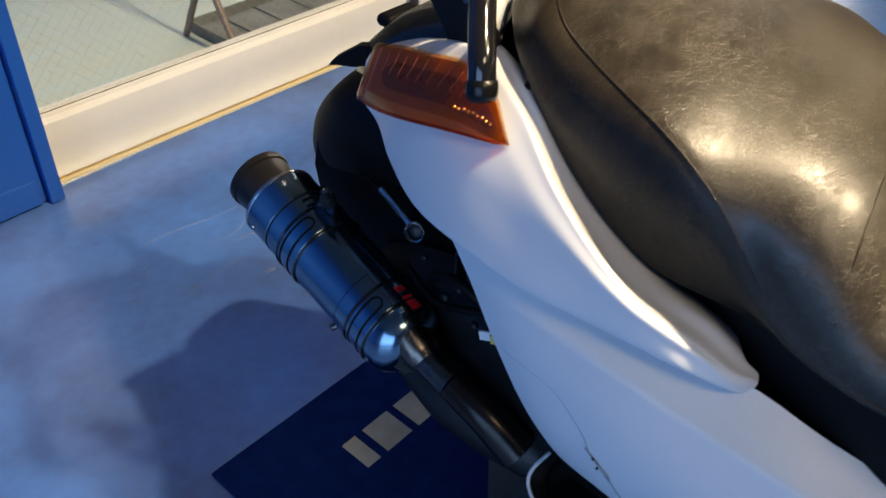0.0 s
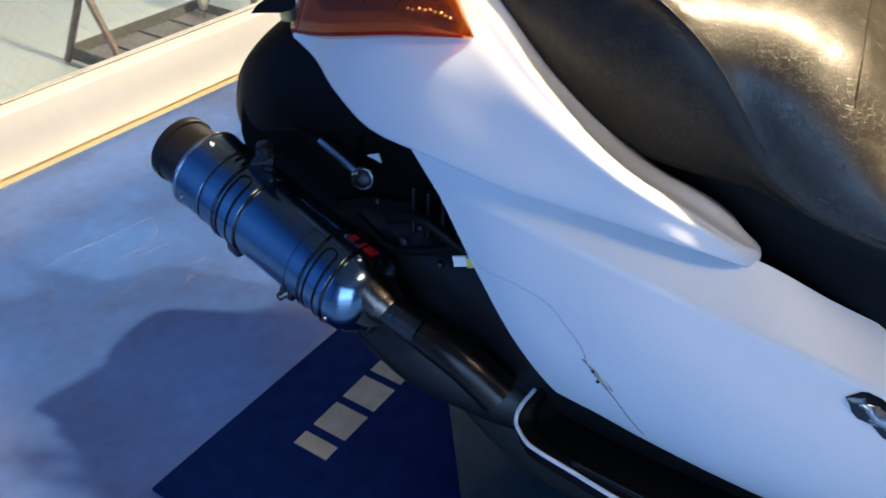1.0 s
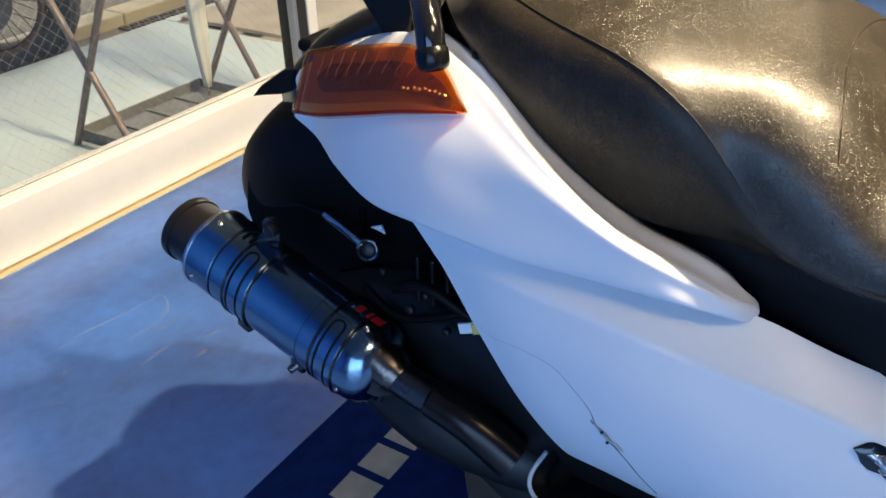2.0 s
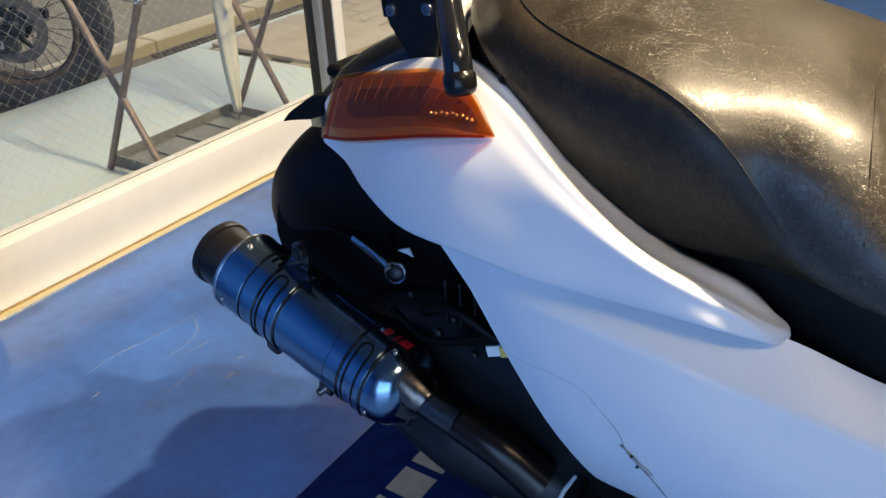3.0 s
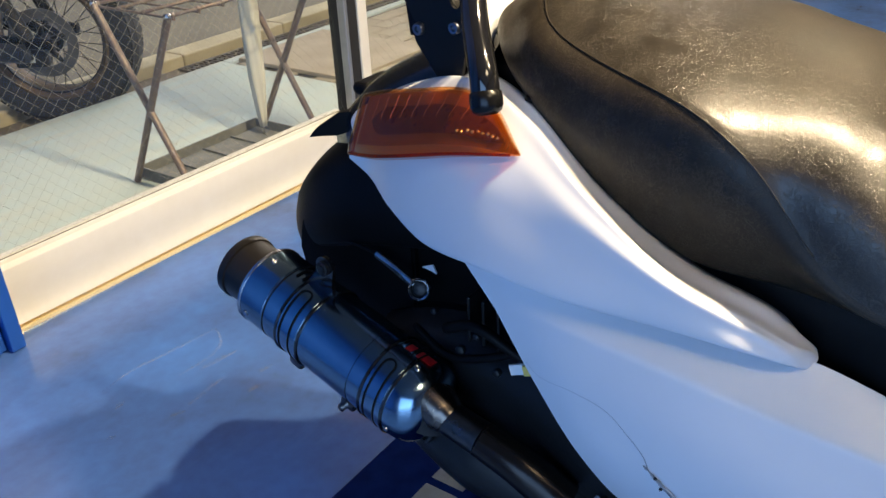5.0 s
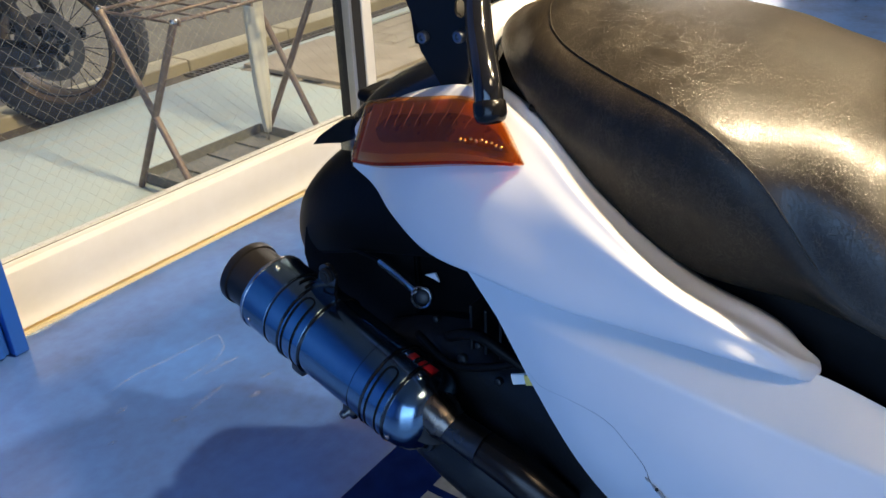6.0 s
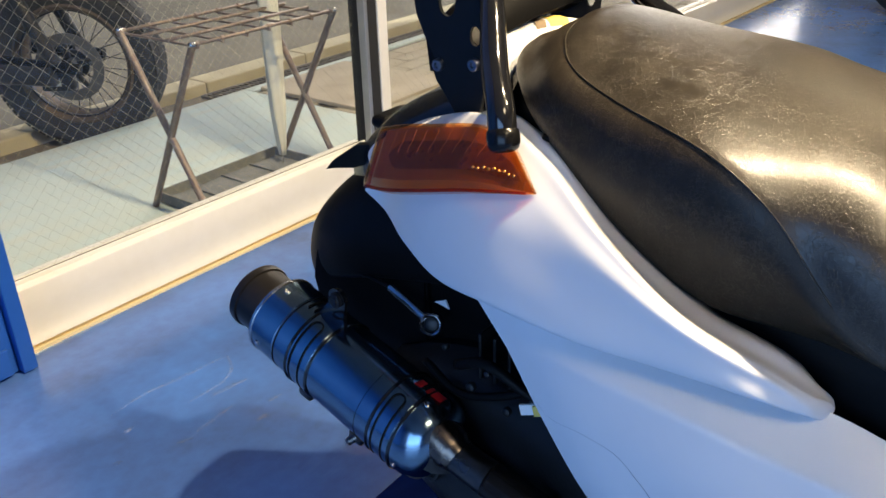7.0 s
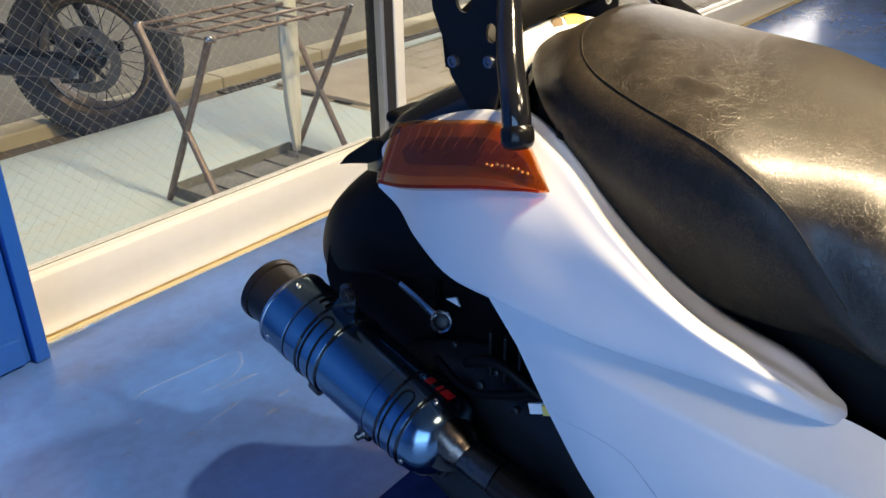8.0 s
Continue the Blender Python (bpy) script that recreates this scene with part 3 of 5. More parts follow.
# lower side cover
COVER = [
    [(0.488, 0.425, 0.549), (0.477, 0.360, 0.556), (0.478, 0.300, 0.548), (0.491, 0.210, 0.533), (0.514, 0.116, 0.516), (0.527, 0.050, 0.498), (0.555, -0.060, 0.462), (0.60, -0.28, 0.40)],
    [(0.471, 0.372, 0.510), (0.463, 0.330, 0.520), (0.463, 0.280, 0.513), (0.470, 0.200, 0.499), (0.484, 0.120, 0.480), (0.497, 0.045, 0.462), (0.520, -0.060, 0.428), (0.56, -0.28, 0.36)],
    [(0.466, 0.330, 0.452), (0.458, 0.295, 0.462), (0.456, 0.250, 0.458), (0.457, 0.185, 0.442), (0.465, 0.110, 0.425), (0.480, 0.035, 0.405), (0.505, -0.065, 0.375), (0.54, -0.28, 0.32)],
    [(0.470, 0.288, 0.388), (0.464, 0.265, 0.392), (0.462, 0.230, 0.390), (0.464, 0.175, 0.380), (0.471, 0.100, 0.365), (0.485, 0.025, 0.350), (0.508, -0.070, 0.33), (0.54, -0.28, 0.29)],
    [(0.490, 0.250, 0.329), (0.487, 0.238, 0.331), (0.485, 0.210, 0.331), (0.486, 0.160, 0.324), (0.492, 0.090, 0.313), (0.503, 0.015, 0.302), (0.522, -0.075, 0.288), (0.55, -0.28, 0.26)],
    [(0.510, 0.250, 0.322), (0.507, 0.238, 0.322), (0.505, 0.210, 0.322), (0.506, 0.160, 0.316), (0.512, 0.090, 0.304), (0.523, 0.015, 0.294), (0.542, -0.075, 0.280), (0.57, -0.28, 0.25)],
]
# the shelf's edge, a little crisper towards the front
EDGE = (0.0, 0.3, 0.8, 1.0, 1.0, 1.0, 1.0, 0.8)
COVER[0] = [(x + 0.005, y, z + (0.005 if y > 0.1 else 0.0)) if y < 0.32 else (x, y, z) for x, y, z in COVER[0]]
COVER[1] = [(x - 0.0045 * e, y, z + 0.007 * e) for (x, y, z), e in zip(COVER[1], EDGE)]
COVER.insert(1, [(a[0] * 0.14 + b[0] * 0.86, a[1] * 0.14 + b[1] * 0.86 if e < 0.5 else b[1], a[2] * 0.14 + b[2] * 0.86 + 0.0008 * e) for a, b, e in zip(COVER[0], COVER[1], EDGE)])
COVER.insert(3, [(a[0] * 0.90 + b[0] * 0.10 - 0.0008 * e, a[1] * 0.90 + b[1] * 0.10, a[2] * 0.90 + b[2] * 0.10) for a, b, e in zip(COVER[2], COVER[3], EDGE)])
for cs in (COVER, mirrored(COVER)):
    bm = bmesh.new()
    rails(bm, cs, 80, 64)
    part("side_cover", bm, WHITE, scooter)

# seat
BASE_Y = (0.470, 0.467, 0.458, 0.443, 0.4175, 0.375, 0.328, 0.283, 0.245, 0.210, 0.175, 0.135, 0.098, 0.066, 0.030, -0.30, -0.50)
BASE_W = (0.012, 0.044, 0.070, 0.091, 0.115, 0.1434, 0.1626, 0.1736, 0.1732, 0.1672, 0.158, 0.154, 0.152, 0.152, 0.152, 0.14, 0.09)
BASE_Z = (0.722, 0.718, 0.711, 0.702, 0.688, 0.6670, 0.6365, 0.6115, 0.5870, 0.5740, 0.5700, 0.5680, 0.5600, 0.5550, 0.5520, 0.54, 0.53)
SEAM_Y = (0.419, 0.417, 0.411, 0.401, 0.386, 0.36, 0.313, 0.267, 0.23, 0.196, 0.167, 0.1335, 0.102, 0.070, 0.036, -0.3, -0.5)
SEAM_W = (0.012, 0.036, 0.060, 0.080, 0.101, 0.119, 0.138, 0.157, 0.169, 0.176, 0.174, 0.170, 0.169, 0.171, 0.172, 0.15, 0.08)
SEAM_Z = (0.754, 0.7515, 0.748, 0.7435, 0.7355, 0.7265, 0.7165, 0.7115, 0.7045, 0.688, 0.660, 0.610, 0.580, 0.572, 0.568, 0.560, 0.550)
MID_Z = (0.755, 0.758, 0.761, 0.763, 0.762, 0.757, 0.748, 0.739, 0.731, 0.723, 0.716, 0.708, 0.692, 0.672, 0.640, 0.590, 0.565)
DISH = (1.0, 1.0, 1.0, 1.0, 1.0, 1.0, 1.0, 1.0, 1.0, 1.0, 0.5, 0.5, 0.5, 0.5, 0.5, 0.9, 1.0)   # share of the fall that is soft


def seat_row(i, side):
    """Half a cross section: side panel (base to seam) or top panel (seam to seam)."""
    yb, wb, zb, ys, ws, zs, zm = BASE_Y[i], BASE_W[i], BASE_Z[i], SEAM_Y[i], SEAM_W[i], SEAM_Z[i], MID_Z[i]
    if side:
        out = 0.004 if i < 4 else 0.011
        tuck = 0.004 if i < 4 else 0.005
        lift = 0.002 if i < 5 else 0.0
        rise = [(XC - wb * (1 - q) - ws * q - out * o, yb * (1 - q) + ys * q + lift, zb + (zs - zb) * h)
                for q, h, o in ((0.36, 0.45, 0.75), (0.66, 0.74, 1.0), (0.88, 0.92, 0.62))]
        return [(XC - wb + min(0.03, wb * 0.6), yb - 0.006, zb - 2 * tuck), (XC - wb + tuck, yb - 0.002, zb - tuck), (XC - wb - 0.001, yb, zb + 0.008)] + rise + [(XC - ws, ys, zs)]
    fs = (1.0, 0.97, 0.92, 0.86, 0.76, 0.62, 0.42, 0.22)
    if i in FRONT:
        half = FRONT[i]
    else:
        half = [(ws * f, zm - (zm - zs) * (DISH[i] * f ** 2.2 + (1 - DISH[i]) * f ** 14)) for f in fs]
    far = half if i in FRONT else [(ws * f, zm - (zm - zs) * f ** 2.4) for f in fs]
    return [(XC - w, ys, z) for w, z in half] + [(XC, ys, zm)] + [(XC + w, ys, z) for w, z in reversed(far)]


# front of the cushion: half sections (half width, height) from seam over the bulging shoulder to the middle
FRONT = {
    10: ((0.174, 0.660), (0.169, 0.672), (0.160, 0.683), (0.147, 0.692), (0.129, 0.700), (0.104, 0.707), (0.072, 0.712), (0.038, 0.715)),
    11: ((0.170, 0.610), (0.173, 0.631), (0.171, 0.650), (0.163, 0.667), (0.149, 0.681), (0.126, 0.693), (0.090, 0.702), (0.045, 0.707)),
    12: ((0.169, 0.580), (0.173, 0.608), (0.171, 0.633), (0.162, 0.654), (0.146, 0.670), (0.122, 0.683), (0.083, 0.691), (0.040, 0.693)),
    13: ((0.171, 0.572), (0.173, 0.595), (0.168, 0.617), (0.155, 0.636), (0.136, 0.651), (0.110, 0.662), (0.076, 0.669), (0.038, 0.672)),
    14: ((0.172, 0.566), (0.173, 0.580), (0.166, 0.595), (0.152, 0.609), (0.132, 0.621), (0.107, 0.631), (0.074, 0.637), (0.037, 0.640)),
}


def seat_surface(nu=124, ns=20, nt=72):
    """The whole cushion as one net of points, eased where seam and shoulder meet; columns: side, top, side."""
    k = len(BASE_Y)
    near = [seat_row(i, True) for i in range(k)]
    top = [seat_row(i, False) for i in range(k)]
    far = [[(2 * XC - x, y, z) for x, y, z in reversed(near[i])] for i in range(k)]
    bands = []
    for rows, n in ((near, ns), (top, nt), (far, ns)):
        lines = [spline([r[j] for r in rows], nu) for j in range(len(rows[0]))]
        bands.append(np.array([spline([l[i] for l in lines], n) for i in range(nu)], float))
    net = np.concatenate((bands[0], bands[1][:, 1:], bands[2][:, 1:]), axis=1)
    y = net[:, ns + nt // 2, 1]
    ease = np.where((y < 0.27) & (y > 0.0), 0.5, 0.0)
    ease = np.convolve(np.pad(ease, 8, mode="edge"), np.ones(17) / 17, mode="valid") + 0.04
    ease[0] = ease[-1] = 0
    for _ in range(16):
        mean = net.copy()
        mean[1:-1, 1:-1] = 0.36 * (net[:-2, 1:-1] + net[2:, 1:-1]) + 0.14 * (net[1:-1, :-2] + net[1:-1, 2:])
        mean[:, :3] = net[:, :3]
        mean[:, -3:] = net[:, -3:]
        net = net + (mean - net) * ease[:, None, None]
    return net


NET = seat_surface()
NS, NT = 20, 72


def seat_part(name, c0, c1, material, parent, label=""):
    bm = bmesh.new()
    grid_mesh(bm, NET[:, c0:c1])
    return part(name, bm, material, parent, label)


seat = seat_part("seat", NS - 1, NS + NT - 1, SEAT, scooter, "black grained vinyl seat top")
seat_part("side_panel", 0, NS, SEAT_SIDE, seat, "smooth black vinyl side panel")
seat_part("side_panel", NS + NT - 2, NET.shape[1], SEAT_SIDE, seat, "smooth black vinyl side panel")
# rear end of the cushion
bm = bmesh.new()
edge = [Vector(p) for p in NET[0, :NS]]
rows = [[p, Vector((XC, p.y + 0.0004, p.z)), Vector((2 * XC - p.x, p.y, p.z))] for p in edge]
grid_mesh(bm, rows)
part("rear_panel", bm, SEAT_SIDE, seat)
for col, side in ((NS - 1, -1), (NS + NT - 2, 1)):
    line = [(p[0] + side * 0.0005, p[1] + 0.0002, p[2] + 0.0006) for p in NET[:, col] if p[1] > 0.124]
    bm = bmesh.new()
    tube(bm, line, 0.0007, 6, 140)
    part("seam", bm, SEAT, seat, "stitched seam")

# seam round the front insert, laid on the cushion
from mathutils.bvhtree import BVHTree
skin = BVHTree.FromPolygons([v.co.copy() for v in seat.data.vertices], [tuple(p.vertices) for p in seat.data.polygons])
line = []
for x, y in ((0.500, 0.058), (0.506, 0.068), (0.520, 0.077), (0.545, 0.086), (0.584, 0.095), (0.630, 0.103), (XC, 0.107), (0.750, 0.103), (0.796, 0.095), (0.835, 0.086)):
    at = skin.ray_cast(Vector((x, y, 1.0)), Vector((0, 0, -1)))[0]
    if at is not None:
        line.append((at.x, at.y, at.z + 0.0003))
bm = bmesh.new()
tube(bm, line, 0.0007, 6, 80)
part("seam", bm, SEAT_SIDE, seat, "stitched seam")

# body under the seat
bm = bmesh.new()
UNDER_Y = (0.52, 0.44, 0.34, 0.24, 0.14, 0.04, -0.10, -0.28)
UNDER_W = (0.05, 0.085, 0.105, 0.125, 0.145, 0.150, 0.145, 0.12)
UNDER_T = (0.690, 0.685, 0.650, 0.610, 0.575, 0.570, 0.565, 0.55)
cols = []
for k, (fx, zf) in enumerate(((-1, 0.40), (-1, 0.75), (-0.9, 1), (0, 1), (0.9, 1), (1, 0.75), (1, 0.40))):
    cols.append([(XC + fx * w, y, 0.30 + (t - 0.30) * (zf if zf < 1 else 1)) for y, w, t in zip(UNDER_Y, UNDER_W, UNDER_T)])
rails(bm, cols, 40, 24)
part("inner_body", bm, BLACK, scooter, "black plastic inner body")

# tail piece: black cover between the two cowls, ends over the lamp
bm = bmesh.new()
TAIL = [(0.455, 0.085, 0.690, 0.712), (0.52, 0.090, 0.668, 0.695), (0.58, 0.085, 0.640, 0.668), (0.63, 0.078, 0.610, 0.640), (0.67, 0.066, 0.585, 0.605), (0.70, 0.05, 0.565, 0.575)]
cols = [[(XC + f * w, y, (zl if abs(f) == 1 else zl + (zh - zl) * k) - (0.03 if abs(f) > 1 else 0)) for y, w, zl, zh in TAIL]
        for f, k in ((-1.02, 0), (-1, 0), (-0.7, 0.8), (0, 1.0), (0.7, 0.8), (1, 0), (1.02, 0))]
rails(bm, cols, 40, 30)
part("tail_cover", bm, surf("tail_paint", (0.010, 0.010, 0.012), 0.20, var=0.3, scale=12, fine=150, rough_var=0.06), scooter, "glossy black plastic tail cover")
# rear fender
bm = bmesh.new()
FEN = [(0.42, 0.105, 0.485, 0.61), (0.52, 0.110, 0.474, 0.605), (0.62, 0.108, 0.452, 0.585), (0.70, 0.098, 0.424, 0.548), (0.755, 0.080, 0.405, 0.500), (0.785, 0.045, 0.405, 0.450)]
FEN_FAR = (1.0, 1.0, 0.92, 0.70, 0.45, 0.40)
cols = [[(XC + f * w * (g if f > 0 else 1.0), y, zl + (zh - zl) * k) for (y, w, zl, zh), g in zip(FEN, FEN_FAR)]
        for f, k in ((-0.93, -0.02), (-1, 0.02), (-1.04, 0.4), (-0.86, 0.8), (-0.4, 1.0), (0.4, 1.0), (0.86, 0.8), (1.04, 0.4), (1, 0.02), (0.93, -0.02))]
rails(bm, cols, 44, 44)
part("rear_fender", bm, BLACK, scooter, "black plastic rear fender")
# inner mudguard that closes the space between fender and exhaust
bm = bmesh.new()
plate(bm, [(0.735, 0.452), (0.744, 0.412), (0.735, 0.372), (0.712, 0.336), (0.660, 0.312), (0.560, 0.300), (0.560, 0.470), (0.700, 0.485)], 0.012,
      Matrix(((0, 0, 1, 0.595), (1, 0, 0, 0), (0, 1, 0, 0), (0, 0, 0, 1))))
bmesh.ops.bevel(bm, geom=bm.edges[:], offset=0.003, segments=2, affect="EDGES")
part("inner_mudguard", bm, BLACK, scooter, "black plastic inner mudguard")

# white collar round the back of the seat
bm = bmesh.new()
ARC = [(-0.098, 0.458, 0.713), (-0.088, 0.468, 0.721), (-0.057, 0.486, 0.730), (0.0, 0.496, 0.734), (0.057, 0.486, 0.732), (0.088, 0.468, 0.725), (0.098, 0.458, 0.717)]
WIDE = (0.15, 0.6, 1.0, 1.0, 1.0, 0.6, 0.15)


def collar_line(k, dy, dz):
    return [(XC + x * (1 + (k - 1) * w), y + dy * w, z + dz) for (x, y, z), w in zip(ARC, WIDE)]


rails(bm, [collar_line(0.90, -0.016, -0.03), collar_line(0.97, -0.004, 0.001), collar_line(1.02, 0.010, 0.002), collar_line(1.06, 0.022, -0.004), collar_line(1.07, 0.028, -0.018)], 48, 18)
collar = part("tail_collar", bm, WHITE, scooter, "white painted collar behind the seat")
# brown patch and yellow sticker on the collar
for x0, x1, mt, label in ((0.013, 0.031, surf("brown_patch", (0.16, 0.11, 0.06), 0.5, var=0.3, scale=80), "small brown patch"), (0.034, 0.063, YELLOW, "small yellow sticker")):
    bm = bmesh.new()
    edges = [spline(collar_line(k, dy, dz), 90) for k, dy, dz in ((0.945, -0.0085, -0.008), (0.97, -0.0045, 0.0030), (1.02, 0.010, 0.0040))]
    grid_mesh(bm, [[e[n] for e in edges] for n in range(90) if x0 < edges[1][n][0] - XC < x1])
    part("sticker", bm, mt, collar, label)

# rubber stop between seat and cowl
bm = bmesh.new()
lathe(bm, [(0, 0.0001), (0.0, 0.006), (0.004, 0.0055), (0.006, 0.0001)], (0.556, 0.385, 0.6735), (0.1, -0.3, 0.94), 16)
part("rubber_stop", bm, BLACK, scooter, "small black rubber stop")

# rear indicator: amber lens over a dark reflector, set on the cowl
BOT = [(0.549, 0.592, 0.582), (0.531, 0.545, 0.594), (0.514, 0.490, 0.612), (0.505, 0.430, 0.630), (0.503, 0.364, 0.645)]
TOP = [(0.570, 0.580, 0.644), (0.560, 0.540, 0.658), (0.552, 0.500, 0.668), (0.545, 0.445, 0.679), (0.530, 0.404, 0.673), (0.505, 0.366, 0.6475)]


def lamp_skin(lift, nu=56, nv=24, inset=0.0, foot=None):
    """The lamp's face, lifted off the cowl: thick at the tail end, thin at the tip."""
    lo, hi = spline(BOT, nu), spline(TOP, nu)
    rows = []
    for i in range(nu):
        u = i / (nu - 1)
        row = []
        for j in range(nv):
            v = j / (nv - 1)
            low = inset if foot is None else foot
            vv = low + (1 - low - inset) * v
            p = lo[i].lerp(hi[i], vv)
            n = Vector((-0.86, 0.12, 0.34 + 0.25 * v)).normalized()
            bulge = (1 - abs(2 * vv - 1) ** 9) ** 0.5 * min(1, (u + 0.004) / 0.025) ** 0.6 * min(1, (1.0 - u + 0.03) / 0.10)
            row.append(p + n * (0.0005 + lift * bulge * (1.0 - 0.55 * u)))
        rows.append(row)
    return rows


indicator = new("indicator")
indicator.parent = scooter
indicator.matrix_parent_inverse = Matrix.Translation(scooter.location).inverted()
bm = bmesh.new()
grid_mesh(bm, lamp_skin(0.017))
part("lens", bm, AMBER, indicator, "amber ribbed plastic lens", solid=0.0022)
bm = bmesh.new()
grid_mesh(bm, lamp_skin(0.005, inset=0.06, foot=0.20))
part("reflector", bm, surf("lamp_reflector", (0.44, 0.34, 0.20), 0.34, metal=0.25, var=0.25, scale=90, fine=500, bump=0.1, bump_scale=300, rough_var=0.1), indicator, "dull metal reflector behind the lens")
# dark band over the reflector: the bowl's inner shade put into colour
bowl = lamp_skin(0.0066, nu=56, inset=0.26, foot=0.36)[6:52]
bm = bmesh.new()
grid_mesh(bm, [[p.lerp((r[0] + r[-1]) / 2, max(0.0, 1 - min(i, 45 - i) / 6.0) ** 2) for p in r] for i, r in enumerate(bowl)])
part("bowl", bm, surf("dark_bowl", (0.27, 0.19, 0.10), 0.30, metal=0.5, var=0.4, scale=120, fine=500, bump=0.1), indicator, "dark lamp bowl behind the lens")
# upright ribs inside the lens, and a fine grid at its tip
face = lamp_skin(0.0125, nu=120, nv=24, inset=0.05)
bm = bmesh.new()
for i in range(16, 88, 8):
    tube(bm, [face[i + (j // 8)][j] for j in range(13, 22, 2)], 0.00026, 5, 10)
part("ribs", bm, surf("amber_rib", (0.95, 0.80, 0.55), 0.25, var=0.3, scale=60), indicator, "raised ribs inside the lens")
bm = bmesh.new()
for i in range(103, 118, 2):
    tube(bm, [face[i][j] for j in range(3, 21, 3)], 0.00022, 5, 8)
for j in range(4, 21, 2):
    tube(bm, [face[i][j] for i in range(102, 118, 4)], 0.00022, 5, 8)
part("grid", bm, surf("dark_grid", (0.10, 0.06, 0.03), 0.4, var=0.3, scale=60), indicator, "fine dark grid at the tip")
# dark red rolled edge along the lens foot; gold beads paint the reflector's glints
edge = lamp_skin(0.017, nu=60, nv=24)
bm = bmesh.new()
tube(bm, [edge[0][j] for j in (14, 6, 1)] + [edge[i][1] for i in range(1, 60, 4)], [0.0010, 0.0017, 0.0019, 0.0018, 0.0016, 0.0012], 10, 90)
part("lens_rim", bm, clear_glass("dark_amber", (0.86, 0.36, 0.17), 0.05), indicator, "dark red rolled lens edge")
bm = bmesh.new()
for i in range(82, 109, 3):
    lathe(bm, [(-0.0019, 0.0001), (-0.0013, 0.0013), (0, 0.0019), (0.0013, 0.0013), (0.0019, 0.0001)], face[i][9 + (i - 82) // 6], (0, 1, 0), 10)
part("glint_beads", bm, surf("gold_glint", (0.95, 0.78, 0.42), 0.25, metal=1.0, var=0.2, scale=90), indicator, "row of gold beads that stand for the reflector's glints")
# far side lamp
lens_l = lamp_skin(0.017, 40, 16)
bm = bmesh.new()
grid_mesh(bm, [[Vector((2 * XC - p.x, p.y, p.z)) for p in r] for r in lens_l])
part("indicator_lens", bm, AMBER, scooter, "amber plastic lens", solid=0.0022)

CAP = surf("black_rubber_cap", (0.006, 0.006, 0.006), 0.24, var=0.3, scale=30, fine=200, spec=0.3)
# grab rail: black enamelled hoop that rises from beside the seat and passes behind it
HALF = [(0.5000, 0.3955, 0.6905), (0.5062, 0.402, 0.710), (0.535, 0.4275, 0.738), (0.572, 0.455, 0.778), (0.612, 0.487, 0.808), (0.655, 0.515, 0.822)]
for cs in (HALF, mirrored([HALF])[0]):
    bm = bmesh.new()
    tube(bm, cs, [0.0122, 0.0122, 0.0118, 0.0110, 0.0105, 0.0105], 20, 60)
    rl = part("grab_rail", bm, GLOSS_BLACK, scooter, "black enamelled grab rail", smooth=50)
    bm = bmesh.new()
    e, d = Vector(cs[0]), (Vector(cs[0]) - Vector(cs[1])).normalized()
    lathe(bm, [(-0.006, 0.0121), (-0.005, 0.0136), (0.0, 0.0142), (0.006, 0.0140), (0.0105, 0.0122), (0.013, 0.008), (0.0135, 0.0001)], e, d, 24)
    part("rail_cap", bm, CAP, rl, "rounded black end cap")
    # foot that carries the rail on the frame
    sx = 1 if cs[0][0] < XC else -1
    bm = bmesh.new()
    tube(bm, [(cs[2][0], cs[2][1], cs[2][2] - 0.004), (cs[2][0] + sx * 0.018, cs[2][1] + 0.012, 0.716), (cs[2][0] + sx * 0.040, cs[2][1] + 0.022, 0.690)], [0.010, 0.009, 0.011], 14, 16)
    part("rail_foot", bm, BLACK, rl)
bm = bmesh.new()
tube(bm, [(0.650, 0.513, 0.822), (XC, 0.520, 0.824), (0.730, 0.513, 0.822)], 0.0165, 16, 20)
part("rail_sleeve", bm, BLACK, scooter, "black rubber sleeve on the rail")

